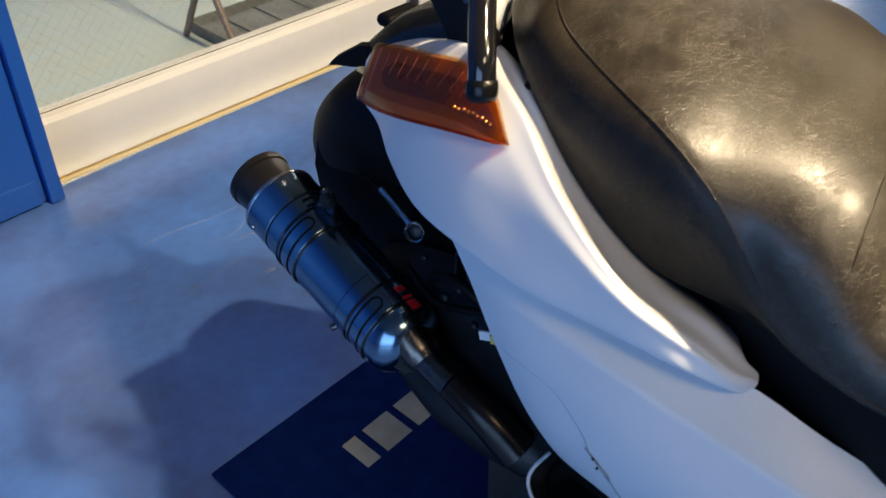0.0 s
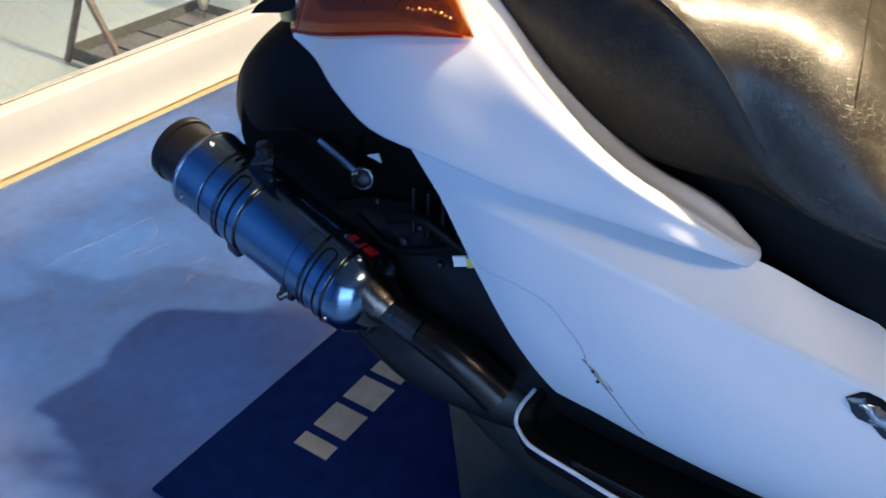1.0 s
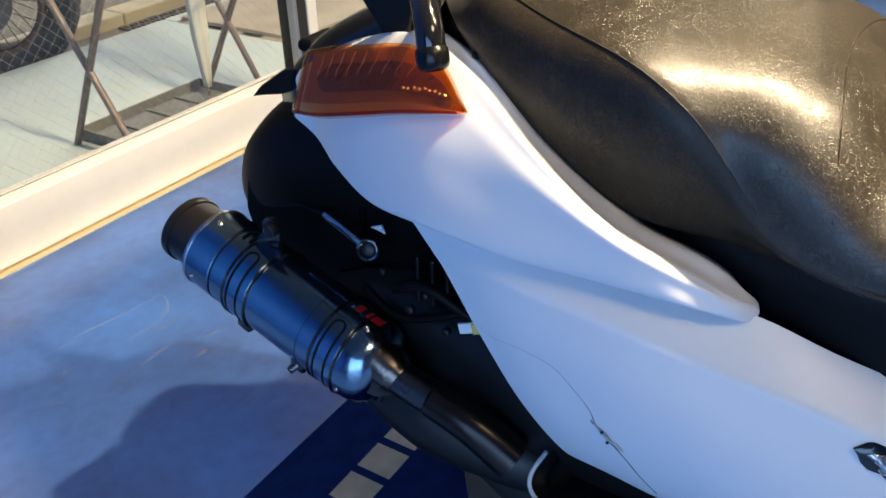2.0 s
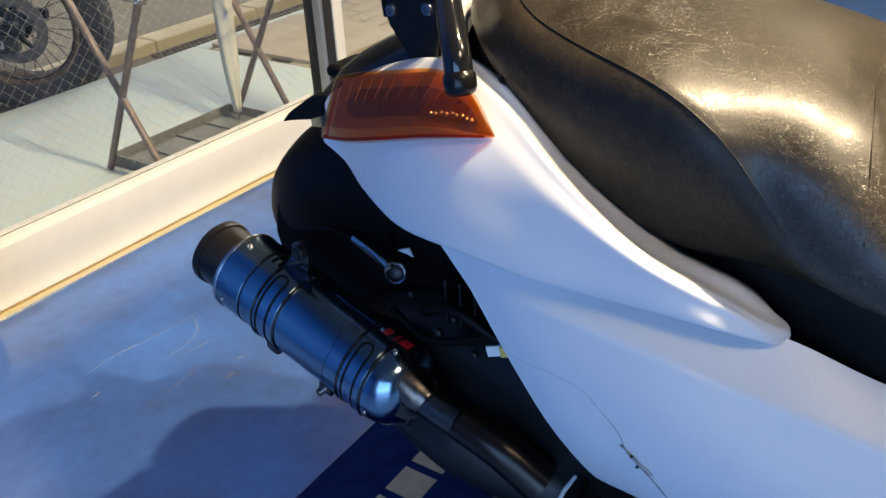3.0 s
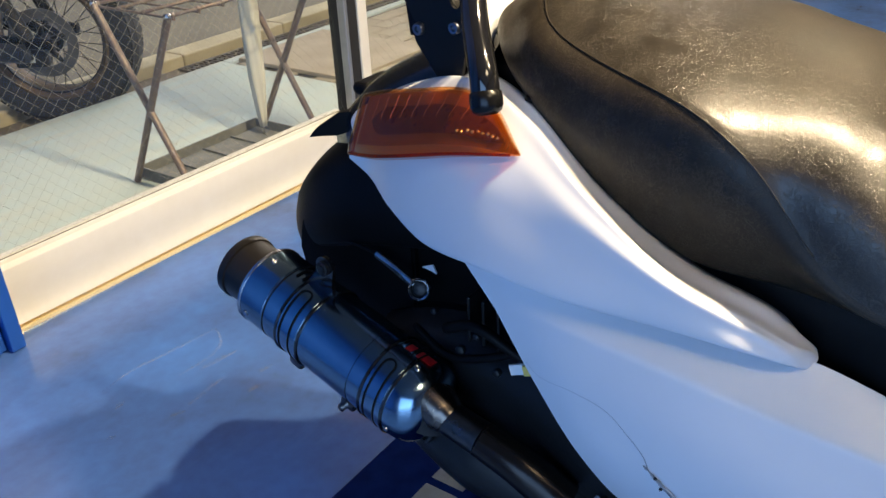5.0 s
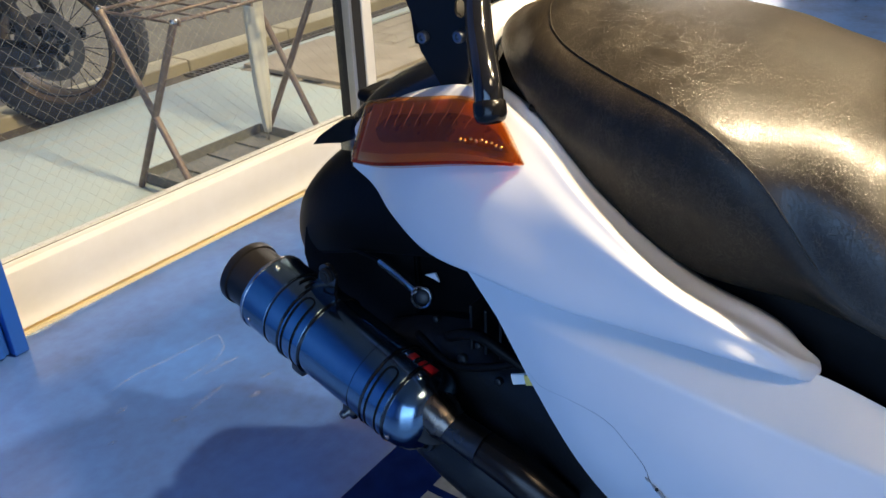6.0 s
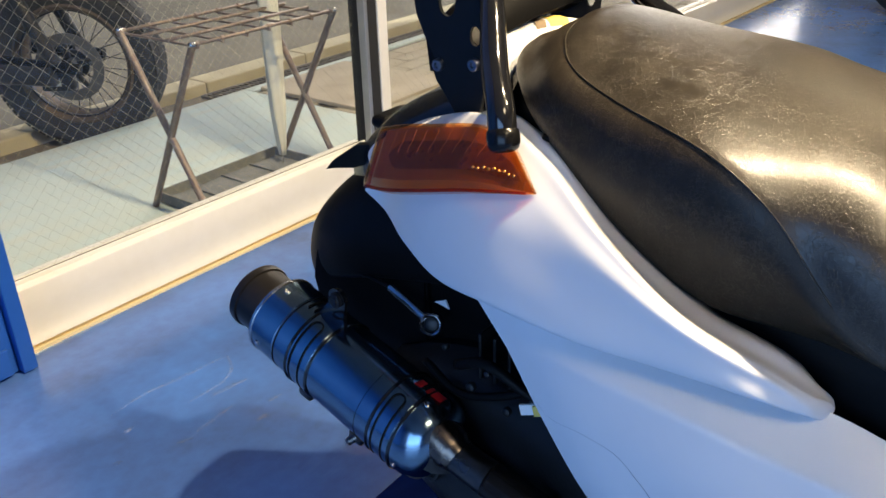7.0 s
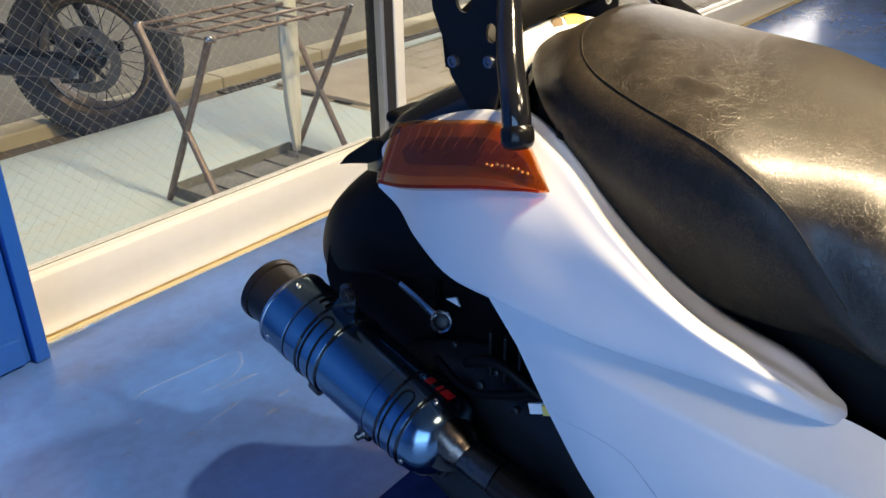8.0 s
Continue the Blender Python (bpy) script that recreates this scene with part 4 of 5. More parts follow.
# bracket plates that rise beside the tail
BOLT = surf("dull_bolt_steel", (0.20, 0.22, 0.26), 0.35, metal=0.9, var=0.3, scale=60)
OUT = [(0.499, 0.668), (0.510, 0.684), (0.524, 0.702), (0.5275, 0.712), (0.5245, 0.722), (0.536, 0.742), (0.545, 0.762), (0.551, 0.80), (0.552, 0.86), (0.48, 0.86), (0.464, 0.80), (0.466, 0.735), (0.464, 0.715), (0.470, 0.690), (0.474, 0.668)]
for side in (1, -1):
    px = XC - side * 0.110
    bm = bmesh.new()
    a = [bm.verts.new((px, y, z)) for y, z in OUT]
    hole = [bm.verts.new((px, 0.5085 + 0.0125 * math.cos(q) * (1.0 if math.sin(q) > 0 else 0.75), (0.82 if math.sin(q) > 0 else 0.7745) + 0.0115 * math.sin(q)))
            for q in (2 * math.pi * (k + 0.5) / 20 for k in range(20))]
    hole2 = [bm.verts.new((px, 0.4775 + 0.006 * math.cos(q), 0.748 + 0.009 * math.sin(q))) for q in (2 * math.pi * k / 16 for k in range(16))]
    edges = [bm.edges.new((l[i], l[(i + 1) % len(l)])) for l in (a, hole, hole2) for i in range(len(l))]
    bmesh.ops.triangle_fill(bm, use_beauty=True, edges=edges)
    bk = part("bracket_plate", bm, PLATE, scooter, "black steel bracket plate with a slot", solid=0.004, offset=0)
    for y, z in ((0.519, 0.717), (0.4775, 0.7225)):
        bm = bmesh.new()
        ox = px - side * 0.002
        lathe(bm, [(0, 0.0062), (0.0042, 0.0060), (0.0054, 0.0050), (0.0054, 0.0030), (0.0022, 0.0028), (0.0022, 0.0001)], (ox, y, z), (-side, 0, 0), 20)
        part("socket_bolt", bm, BOLT, bk, "bright socket head bolt", smooth=40)
bm = bmesh.new()
box(bm, (XC - 0.106, 0.478, 0.652), (XC + 0.106, 0.506, 0.662), 0.003)
part("bracket_bridge", bm, PLATE, scooter)

bm = bmesh.new()
rows = []
for x, z in ((0.600, 0.7160), (0.622, 0.7285), (0.647, 0.7375), (0.678, 0.7415), (0.715, 0.7442), (0.768, 0.7458), (0.800, 0.7440)):
    rows.append([(x, 0.512, z - 0.014), (x, 0.497, z - 0.006), (x, 0.487, z), (x, 0.490, z + 0.018), (x, 0.507, z + 0.032), (x, 0.536, z + 0.034), (x, 0.552, z + 0.020), (x, 0.548, z - 0.014)])
cols = [[r[k] for r in rows] for k in range(8)]
lines = [spline(c, 30) for c in cols]
vs = grid_mesh(bm, [[l[i] for l in lines] for i in range(30)], close_v=True)
bm.faces.new(vs[0][::-1])
bm.faces.new(vs[-1])
part("carrier_base", bm, BLACK, scooter, "black carrier base behind the seat", smooth=50)

# number plate bracket and its small fins under the tail
for side in (1, -1):
    bm = bmesh.new()
    plate(bm, [(0.0, 0.0), (0.0, 0.020), (-0.03, 0.016), (-0.062, -0.006), (-0.070, -0.016), (-0.058, -0.014), (-0.035, -0.012)], 0.012,
          Matrix.Translation((XC - side * 0.050 - (0.0 if side > 0 else 0.012), 0.650, 0.578)) @ pose(0, 0, 0, 90, 0, -90 + side * 22))
    part("tail_fin", bm, BLACK, scooter, "small black pointed fin")
bm = bmesh.new()
box(bm, (XC - 0.030, 0.664, 0.600), (XC + 0.030, 0.690, 0.616), 0.0075, seg=4)
part("tail_block", bm, BLACK, scooter)

# ---- exhaust ----
MP = Vector((0.5225, 0.7250, 0.3960))
MD = (Vector((0.4990, 0.4871, 0.3390)) - MP).normalized()
MR = 0.0492
muffler = part("muffler", (lambda b: (lathe(b, [(0.0, 0.040), (0.0, MR - 0.0022), (0.0015, MR), (0.039, MR), (0.0398, MR - 0.0008), (0.043, MR - 0.0008), (0.0438, MR),
                                                (0.228, MR), (0.243, MR), (0.252, MR - 0.0015), (0.262, 0.0435), (0.270, 0.034), (0.274, 0.026)], MP, MD, 72), b)[1])(bmesh.new()),
                DARK_CHROME, scooter, "dark polished exhaust silencer", smooth=40)


def ring(s0, s1, r, material, name, label="", lip=0.0008):
    bm = bmesh.new()
    lathe(bm, [(s0, MR - 0.001), (s0, r - lip), (s0 + lip, r), (s1 - lip, r), (s1, r - lip), (s1, MR - 0.001)], MP, MD, 72)
    return part(name, bm, material, muffler, label, smooth=40)


ring(-0.0015, 0.003, MR + 0.0012, STEEL, "rim", "bright rolled rim")
for s in (0.041, 0.180):
    ring(s, s + 0.0014, MR + 0.0004, BLACK, "groove", "thin dark joint")
for s in (0.064, 0.099, 0.199, 0.232):
    ring(s, s + 0.0036, MR + 0.0024, GLOSS_BLACK, "clamp_edge", "black clamp edge", 0.0014)
ring(0.0676, 0.099, MR + 0.0010, DARK_CHROME, "clamp_band", "polished clamp band")
ring(0.2026, 0.232, MR + 0.0010, DARK_CHROME, "clamp_band", "polished clamp band")

MS = MD.cross(Vector((0, 0, 1))).normalized()
MU = MS.cross(MD).normalized()


def on_can(s, ang, r):
    """A point on the silencer: along it, round it (0 is up, 90 its outer side), at a radius."""
    a = radians(ang)
    out = Vector((-1, 0, 0)) - MD * MD.dot(Vector((-1, 0, 0)))
    out.normalize()
    up = (Vector((0, 0, 1)) - MD * MD.z).normalized()
    return MP + MD * s + (up * math.cos(a) + out * math.sin(a)) * r


# dark slots in the clamp bands
for s0, s1, a0, a1 in ((0.0725, 0.088, 22, 150), (0.2085, 0.2235, 28, 150), (0.206, 0.224, -34, -4), (0.050, 0.060, -10, 6)):
    sm, hw = (s0 + s1) / 2, (s1 - s0) / 2
    line = [on_can(s0, a0 + (a1 - a0) * k / 14, MR + 0.0013) for k in range(14, 0, -1)]
    line += [on_can(sm - hw * math.cos(q), a0 - 9 * math.sin(q), MR + 0.0013) for q in (math.pi * k / 8 for k in range(9))]
    line += [on_can(s1, a0 + (a1 - a0) * k / 14, MR + 0.0013) for k in range(1, 15)]
    bm = bmesh.new()
    tube(bm, line, 0.0011, 6, 0)
    part("slot_edge", bm, BLACK, muffler, "dark edge of a clamp slot")

# end cap with a lip and an open mouth
bm = bmesh.new()
lathe(bm, [(0.002, 0.0385), (-0.012, 0.0388), (-0.040, 0.0392), (-0.041, 0.0412), (-0.046, 0.0418), (-0.0505, 0.0412), (-0.052, 0.0385), (-0.050, 0.0360), (-0.040, 0.0350), (-0.010, 0.0340), (-0.008, 0.026), (0.03, 0.026)], MP, MD, 64)
part("end_cap", bm, surf("smoked_black_cap", (0.030, 0.026, 0.022), 0.30, metal=0.5, var=0.5, scale=16, fine=140, rough_var=0.12), muffler, "black round end cap", smooth=50)
for s, ang in ((0.013, 8), (0.013, 100), (0.013, 190), (0.013, 280), (0.2415, 8), (0.2415, 108), (0.2415, 200)):
    p = on_can(s, ang, MR)
    n = (p - (MP + MD * s)).normalized()
    bm = bmesh.new()
    lathe(bm, [(-0.001, 0.0036), (0.0012, 0.0034), (0.0019, 0.0022), (0.0012, 0.0012), (0.0012, 0.0001)], p, n, 14)
    part("rivet", bm, STEEL, muffler, "small steel rivet", smooth=50)
# clamp ears: one up to the hanger, one below with its bolt
up = (on_can(0.09, 0, 1.0) - on_can(0.09, 0, 0.0)).normalized()
outw = (on_can(0.09, 90, 1.0) - on_can(0.09, 90, 0.0)).normalized()
ear_m = Matrix.Translation(on_can(0.086, -4, MR - 0.002)) @ Matrix((MD, up, outw)).transposed().to_4x4()
bm = bmesh.new()
OUTL = [(-0.024, -0.004), (-0.020, 0.006), (-0.010, 0.024), (-0.008, 0.036)] + [(0.004 + 0.0135 * math.cos(q), 0.038 + 0.0135 * math.sin(q)) for q in (math.pi * (1 - k / 10) for k in range(11))] + [(0.0172, 0.022), (0.022, -0.004)]
plate(bm, OUTL, 0.005, ear_m)
ear = part("clamp_ear", bm, GLOSS_BLACK, muffler, "black clamp ear with a bolt hole")
bm = bmesh.new()
c = ear_m @ Vector((0.004, 0.038, 0.005))
lathe(bm, [(0, 0.0088), (0.004, 0.0086), (0.005, 0.0066), (0.004, 0.0050), (0.0055, 0.0046), (0.0055, 0.0001)], c, outw, 24)
part("hanger_bolt", bm, CAST, muffler, "dark hanger bolt", smooth=40)
for s in (0.070, 0.160):
    bm = bmesh.new()
    c = on_can(s, 168, MR + 0.012)
    box(bm, (-0.011, -0.009, -0.012), (0.011, 0.009, 0.012), 0.004, Matrix.Translation(c) @ Matrix((MD, outw, up)).transposed().to_4x4())
    part("clamp_lug", bm, BURNT, muffler, "dull metal clamp lug", smooth=40)
bm = bmesh.new()
lathe(bm, [(-0.012, 0.0001), (-0.012, 0.0075), (-0.004, 0.0075), (-0.003, 0.005), (0.008, 0.005), (0.009, 0.0001)], on_can(0.160, 160, MR + 0.018), outw, 6)
part("clamp_bolt", bm, BURNT, muffler, "hexagon clamp bolt")
# red sticker
for s0, s1 in ((0.2125, 0.2210), (0.2280, 0.2490)):
    bm = bmesh.new()
    grid_mesh(bm, [[on_can(s0 + (s1 - s0) * i / 4, a, MR + 0.0016) for a in (-19, -16, -13, -10, -7, -4)] for i in range(5)])
    part("sticker", bm, RED, muffler, "small red sticker")

# link pipe: black joint, chamfered collar, narrow band, long tapering cover
PIPE = [Vector((0.492, 0.4736, 0.3564)), Vector((0.490, 0.4386, 0.3390)), Vector((0.489, 0.4013, 0.3310)), Vector((0.490, 0.3515, 0.3150)), Vector((0.496, 0.3102, 0.2863))]
bm = bmesh.new()
tube(bm, [MP + MD * 0.262, (0.4950, 0.4680, 0.3470), PIPE[0] + Vector((0.0004, 0.004, 0.002))], [0.034, 0.027, 0.0215], 28, 12)
part("gasket_ring", bm, CAST, muffler, smooth=50)
axis = PIPE[1] - PIPE[0]
bm = bmesh.new()
lathe(bm, [(-0.001, 0.017), (0.000, 0.0205), (0.0035, 0.0228), (0.026, 0.0228), (0.0285, 0.0222), (0.034, 0.0200), (0.0365, 0.0195), (0.0375, 0.016)], PIPE[0], axis, 40)
part("pipe_collar", bm, surf("worn_collar_steel", (0.13, 0.13, 0.135), 0.26, metal=1.0, var=0.4, scale=24, fine=140, rough_var=0.1, alt=(0.18, 0.13, 0.09)), muffler, "worn chamfered pipe collar", smooth=30)
bm = bmesh.new()
tube(bm, [PIPE[0].lerp(PIPE[1], 0.9), PIPE[1].lerp(PIPE[2], 0.5), PIPE[2]], [0.0182, 0.0186, 0.0188], 28, 14)
part("link_pipe", bm, BURNT, muffler, "heat stained link pipe", smooth=50)
bm = bmesh.new()
tube(bm, [PIPE[2], PIPE[2].lerp(PIPE[3], 0.05), PIPE[3], PIPE[4]], [0.0192, 0.0206, 0.0220, 0.0232], 28, 40)
part("pipe_cover", bm, surf("black_heat_paint", (0.028, 0.022, 0.019), 0.22, metal=0.6, var=0.5, scale=18, fine=160, rough_var=0.12), muffler, "black painted pipe cover", smooth=50)

# swing arm and engine case behind the pipe
bm = bmesh.new()
tube(bm, [(0.555, 0.560, 0.300), (0.540, 0.500, 0.292), (0.530, 0.430, 0.275), (0.530, 0.360, 0.262), (0.545, 0.29, 0.250), (0.58, 0.20, 0.25)], [0.030, 0.042, 0.046, 0.040, 0.036, 0.05], 24, 48)
arm = part("swing_arm", bm, CAST, scooter, "dark cast swing arm", smooth=50)
bm = bmesh.new()
lathe(bm, [(0, 0.0001), (0.0, 0.0065), (0.002, 0.0065), (0.002, 0.0095), (0.006, 0.0095), (0.007, 0.0065), (0.0045, 0.0055), (0.0045, 0.0001)], (0.4945, 0.474, 0.300), (-0.8, 0.2, 0.5), 24)
part("arm_bolt", bm, CAST, arm, "ringed bolt head", smooth=40)
bm = bmesh.new()
UND = [(0.60, 0.030), (0.54, 0.060), (0.46, 0.080), (0.38, 0.095), (0.30, 0.11), (0.15, 0.12), (0.0, 0.11)]
cols = [[(XC - 0.10 + fx * w, y, 0.335 + fz * w) for y, w in UND] for fx, fz in ((0, 0.9), (-0.55, 0.6), (-0.7, 0), (-0.55, -0.7), (0, -1), (0.8, -1), (1.6, -0.7), (1.9, 0), (1.6, 0.7), (0, 0.9))]
rails(bm, cols, 40, 40)
part("engine_case", bm, CAST, scooter, "dark engine case")
# black box added so the gap behind the engine stays dark
bm = bmesh.new()
box(bm, (0.605, 0.300, 0.300), (0.775, 0.690, 0.520), 0.03, seg=4)
part("gap_filler", bm, BLACK, scooter, "plain black box added to fill the dark gap", smooth=40)
# cooling fins, hoses and bolts that catch a little light in the dark gap
for k in range(6):
    bm = bmesh.new()
    box(bm, (0.545, 0.36 + 0.018 * k, 0.40), (0.70, 0.364 + 0.018 * k, 0.455), 0.0015)
    part("cooling_fin", bm, CAST, scooter)
for pth, r in (([(0.53, 0.47, 0.42), (0.525, 0.43, 0.438), (0.53, 0.39, 0.42), (0.55, 0.34, 0.38)], 0.006),
               ([(0.54, 0.52, 0.40), (0.53, 0.47, 0.385), (0.53, 0.42, 0.40), (0.54, 0.36, 0.43)], 0.0045),
               ([(0.55, 0.40, 0.46), (0.53, 0.37, 0.44), (0.53, 0.34, 0.40)], 0.004)):
    bm = bmesh.new()
    tube(bm, pth, r, 10, 24)
    part("hose", bm, BLACK, scooter, "thin black hose")
for c, r in (((0.536, 0.455, 0.395), 0.006), ((0.530, 0.430, 0.425), 0.004), ((0.528, 0.405, 0.39), 0.005), ((0.540, 0.49, 0.43), 0.004), ((0.532, 0.378, 0.41), 0.004)):
    bm = bmesh.new()
    lathe(bm, [(0, r), (0.005, r), (0.006, r * 0.8), (0.006, 0.0001)], c, (-1, 0, 0.15), 6)
    part("engine_bolt", bm, CAST, scooter)

# damper link: bright rod with a ringed eye
bm = bmesh.new()
tube(bm, [(0.5665, 0.536, 0.4325), (0.575, 0.575, 0.4420), (0.580, 0.600, 0.4475)], [0.0052, 0.0050, 0.0050], 16, 12)
lk = part("damper_rod", bm, STEEL, scooter, "bright steel rod with a ringed eye", smooth=50)
bm = bmesh.new()
lathe(bm, [(-0.006, 0.0085), (-0.006, 0.0126), (0.006, 0.0130), (0.0075, 0.0118), (0.006, 0.0098), (0.003, 0.0092)], (0.566, 0.530, 0.4300), (-0.86, -0.35, 0.35), 28)
part("eye", bm, STEEL, lk, "steel eye", smooth=40)
bm = bmesh.new()
lathe(bm, [(-0.006, 0.0001), (0.002, 0.0092), (0.0035, 0.0075), (0.0035, 0.0001)], (0.566, 0.530, 0.4300), (-0.86, -0.35, 0.35), 20)
part("bush", bm, CAST, lk)
bm = bmesh.new()
tube(bm, [(0.580, 0.600, 0.4475), (0.583, 0.63, 0.449), (0.588, 0.66, 0.447)], 0.0024, 10, 10)
part("cable", bm, BLACK, lk)
# pale tab and label in the gap behind the side cover
bm = bmesh.new()
box(bm, (-0.001, -0.010, -0.0055), (0.001, 0.010, 0.0055), 0.0, Matrix.Translation((0.4775, 0.3490, 0.4475)) @ pose(0, 0, 0, -12, 0, 20))
part("label", bm, surf("white_label", (0.75, 0.76, 0.75), 0.5, var=0.1), scooter, "small white label")
bm = bmesh.new()
box(bm, (-0.001, -0.0035, -0.0053), (0.001, 0.0035, 0.0053), 0.0, Matrix.Translation((0.4725, 0.3395, 0.4528)) @ pose(0, 0, 0, -12, 0, 20))
part("label", bm, YELLOW, scooter, "small yellow label")

# white plate added where a gap shows the bright background
bm = bmesh.new()
plate(bm, [(0.532, 0.4535), (0.517, 0.4600), (0.5125, 0.4500), (0.520, 0.4520)], 0.002, Matrix(((0, 0, 1, 0.574), (1, 0, 0, 0), (0, 1, 0, 0), (0, 0, 0, 1))))
part("bright_gap_plate", bm, WHITE, scooter, "small white plate in place of a bright see-through gap")

# ---- wheels and stand ----
def wheel(name, root, c, r, w, rim, axis=(1, 0, 0), spokes=5, tread=None):
    a = Vector(axis).normalized()
    bm = bmesh.new()
    prof = [(-w * 0.36, rim), (-w * 0.46, rim + 0.3 * (r - rim)), (-w * 0.5, rim + 0.62 * (r - rim)), (-w * 0.42, r - 0.012), (-w * 0.22, r - 0.002), (0, r),
            (w * 0.22, r - 0.002), (w * 0.42, r - 0.012), (w * 0.5, rim + 0.62 * (r - rim)), (w * 0.46, rim + 0.3 * (r - rim)), (w * 0.36, rim)]
    lathe(bm, prof, c, a, 72)
    ty = part(name, bm, RUBBER, root, "black rubber tyre")
    bm = bmesh.new()
    lathe(bm, [(-w * 0.36, rim + 0.004), (-w * 0.38, rim - 0.006), (-w * 0.30, rim - 0.02), (w * 0.30, rim - 0.02), (w * 0.38, rim - 0.006), (w * 0.36, rim + 0.004)], c, a, 56)
    part("rim", bm, CAST, ty, "dark rim", smooth=40)
    return ty


rw = wheel("rear_tyre", scooter, (XC, 0.265, 0.262), 0.262, 0.13, 0.17)
for k in range(5):
    q = 2 * math.pi * k / 5
    bm = bmesh.new()
    tube(bm, [(XC, 0.265 + 0.03 * math.cos(q), 0.262 + 0.03 * math.sin(q)), (XC, 0.265 + 0.155 * math.cos(q), 0.262 + 0.155 * math.sin(q))], [0.024, 0.016], 10, 6)
    part("spoke", bm, CAST, rw)
bm = bmesh.new()
lathe(bm, [(-0.06, 0.0001), (-0.06, 0.03), (-0.03, 0.04), (0.03, 0.04), (0.06, 0.03), (0.06, 0.0001)], (XC, 0.265, 0.262), (1, 0, 0), 24)
part("hub", bm, CAST, rw)
for sx in (-0.12, 0.12):
    bm = bmesh.new()
    tube(bm, [(XC + sx * 0.8, -0.10, 0.24), (XC + sx, -0.04, 0.10), (XC + sx * 1.1, 0.0, 0.013)], 0.012, 12, 16)
    part("stand_leg", bm, BLACK, scooter, "black centre stand leg")

# ---- footboard ----
EDGE = [(0.508, 0.279, 0.302), (0.486, 0.284, 0.290), (0.476, 0.281, 0.281), (0.4655, 0.268, 0.279), (0.459, 0.255, 0.279), (0.453, 0.205, 0.279), (0.447, 0.150, 0.279), (0.445, 0.05, 0.278), (0.45, -0.15, 0.275)]
bm = bmesh.new()
rails(bm, [[(x + 0.001, y - 0.002, z - 0.016) for x, y, z in EDGE], [(x + 0.001, y - 0.001, z - 0.002) for x, y, z in EDGE],
           [(x + 0.013, y - 0.012 if i < 5 else y, z + 0.0) for i, (x, y, z) in enumerate(EDGE)], [(x + 0.016, y - 0.015 if i < 5 else y, z - 0.007) for i, (x, y, z) in enumerate(EDGE)],
           [(max(x + 0.03, 0.53), min(y - 0.02, 0.245), z - 0.004) for x, y, z in EDGE]], 60, 24)
board = part("footboard", bm, BLACK, scooter, "black ribbed plastic footboard")
bm = bmesh.new()
tube(bm, EDGE, 0.0022, 10, 90)
part("edge_trim", bm, WHITE, board, "white edge trim")
# gloss strip on the board
bm = bmesh.new()
tube(bm, [(0.463, 0.215, 0.278), (0.460, 0.15, 0.279), (0.458, 0.03, 0.278)], 0.004, 8, 20)
part("rib", bm, GLOSS_BLACK, board)

# ---- joints and badge on the side cover ----
COVER_PTS = []
_lines = [spline(c, 121) for c in COVER]
for _i in range(121):
    COVER_PTS += spline([l[_i] for l in _lines], 81)
COVER_YZ = np.array([(p.y, p.z) for p in COVER_PTS])


def ray_cover(y, z, lift=0.0):
    """The point of the side cover nearest to the given place along and up."""
    i = int(((COVER_YZ - (y, z)) ** 2).sum(1).argmin())
    return COVER_PTS[i] + Vector((-lift, 0, 0.15 * lift))


SEAM = [(0.337, 0.469), (0.321, 0.4615), (0.286, 0.462), (0.255, 0.454), (0.233, 0.440), (0.220, 0.423), (0.210, 0.405), (0.189, 0.381), (0.172, 0.358), (0.160, 0.338)]
bm = bmesh.new()
tube(bm, [ray_cover(y, z, 0.0004) for y, z in SEAM], [0.00006, 0.00009, 0.00016, 0.00042, 0.00048], 6, 60)
part("panel_joint", bm, JOINT, scooter, "thin dark panel joint")
# finger recess with a fastener
bm = bmesh.new()
rows = []
for i in range(9):
    u = i / 8
    w = 0.0105 * math.sin(math.pi * min(1, u * 0.85 + 0.06)) ** 0.7
    c = Vector((0, 0.2145 - 0.022 * u, 0.4105 - 0.026 * u))
    rows.append([ray_cover(c.y - 0.004 * u + k * w, c.z + k * w * 0.55 + 0.002 * u, 0.0008 if abs(k - 0.5) == 0.5 else 0.0014) for k in (0, 0.25, 0.5, 0.75, 1.0)])
grid_mesh(bm, rows)
clip = part("fastener_recess", bm, surf("worn_clip", (0.52, 0.50, 0.49), 0.5, var=0.4, scale=120, fine=400), scooter, "small worn fastener recess")
for y, z in ((0.2065, 0.4015), (0.2010, 0.392)):
    bm = bmesh.new()
    lathe(bm, [(0, 0.0016), (0.0012, 0.0013), (0.0012, 0.0001)], ray_cover(y, z, 0.0016), (-1, 0, 0.1), 8)
    part("pin", bm, GASKET, clip)
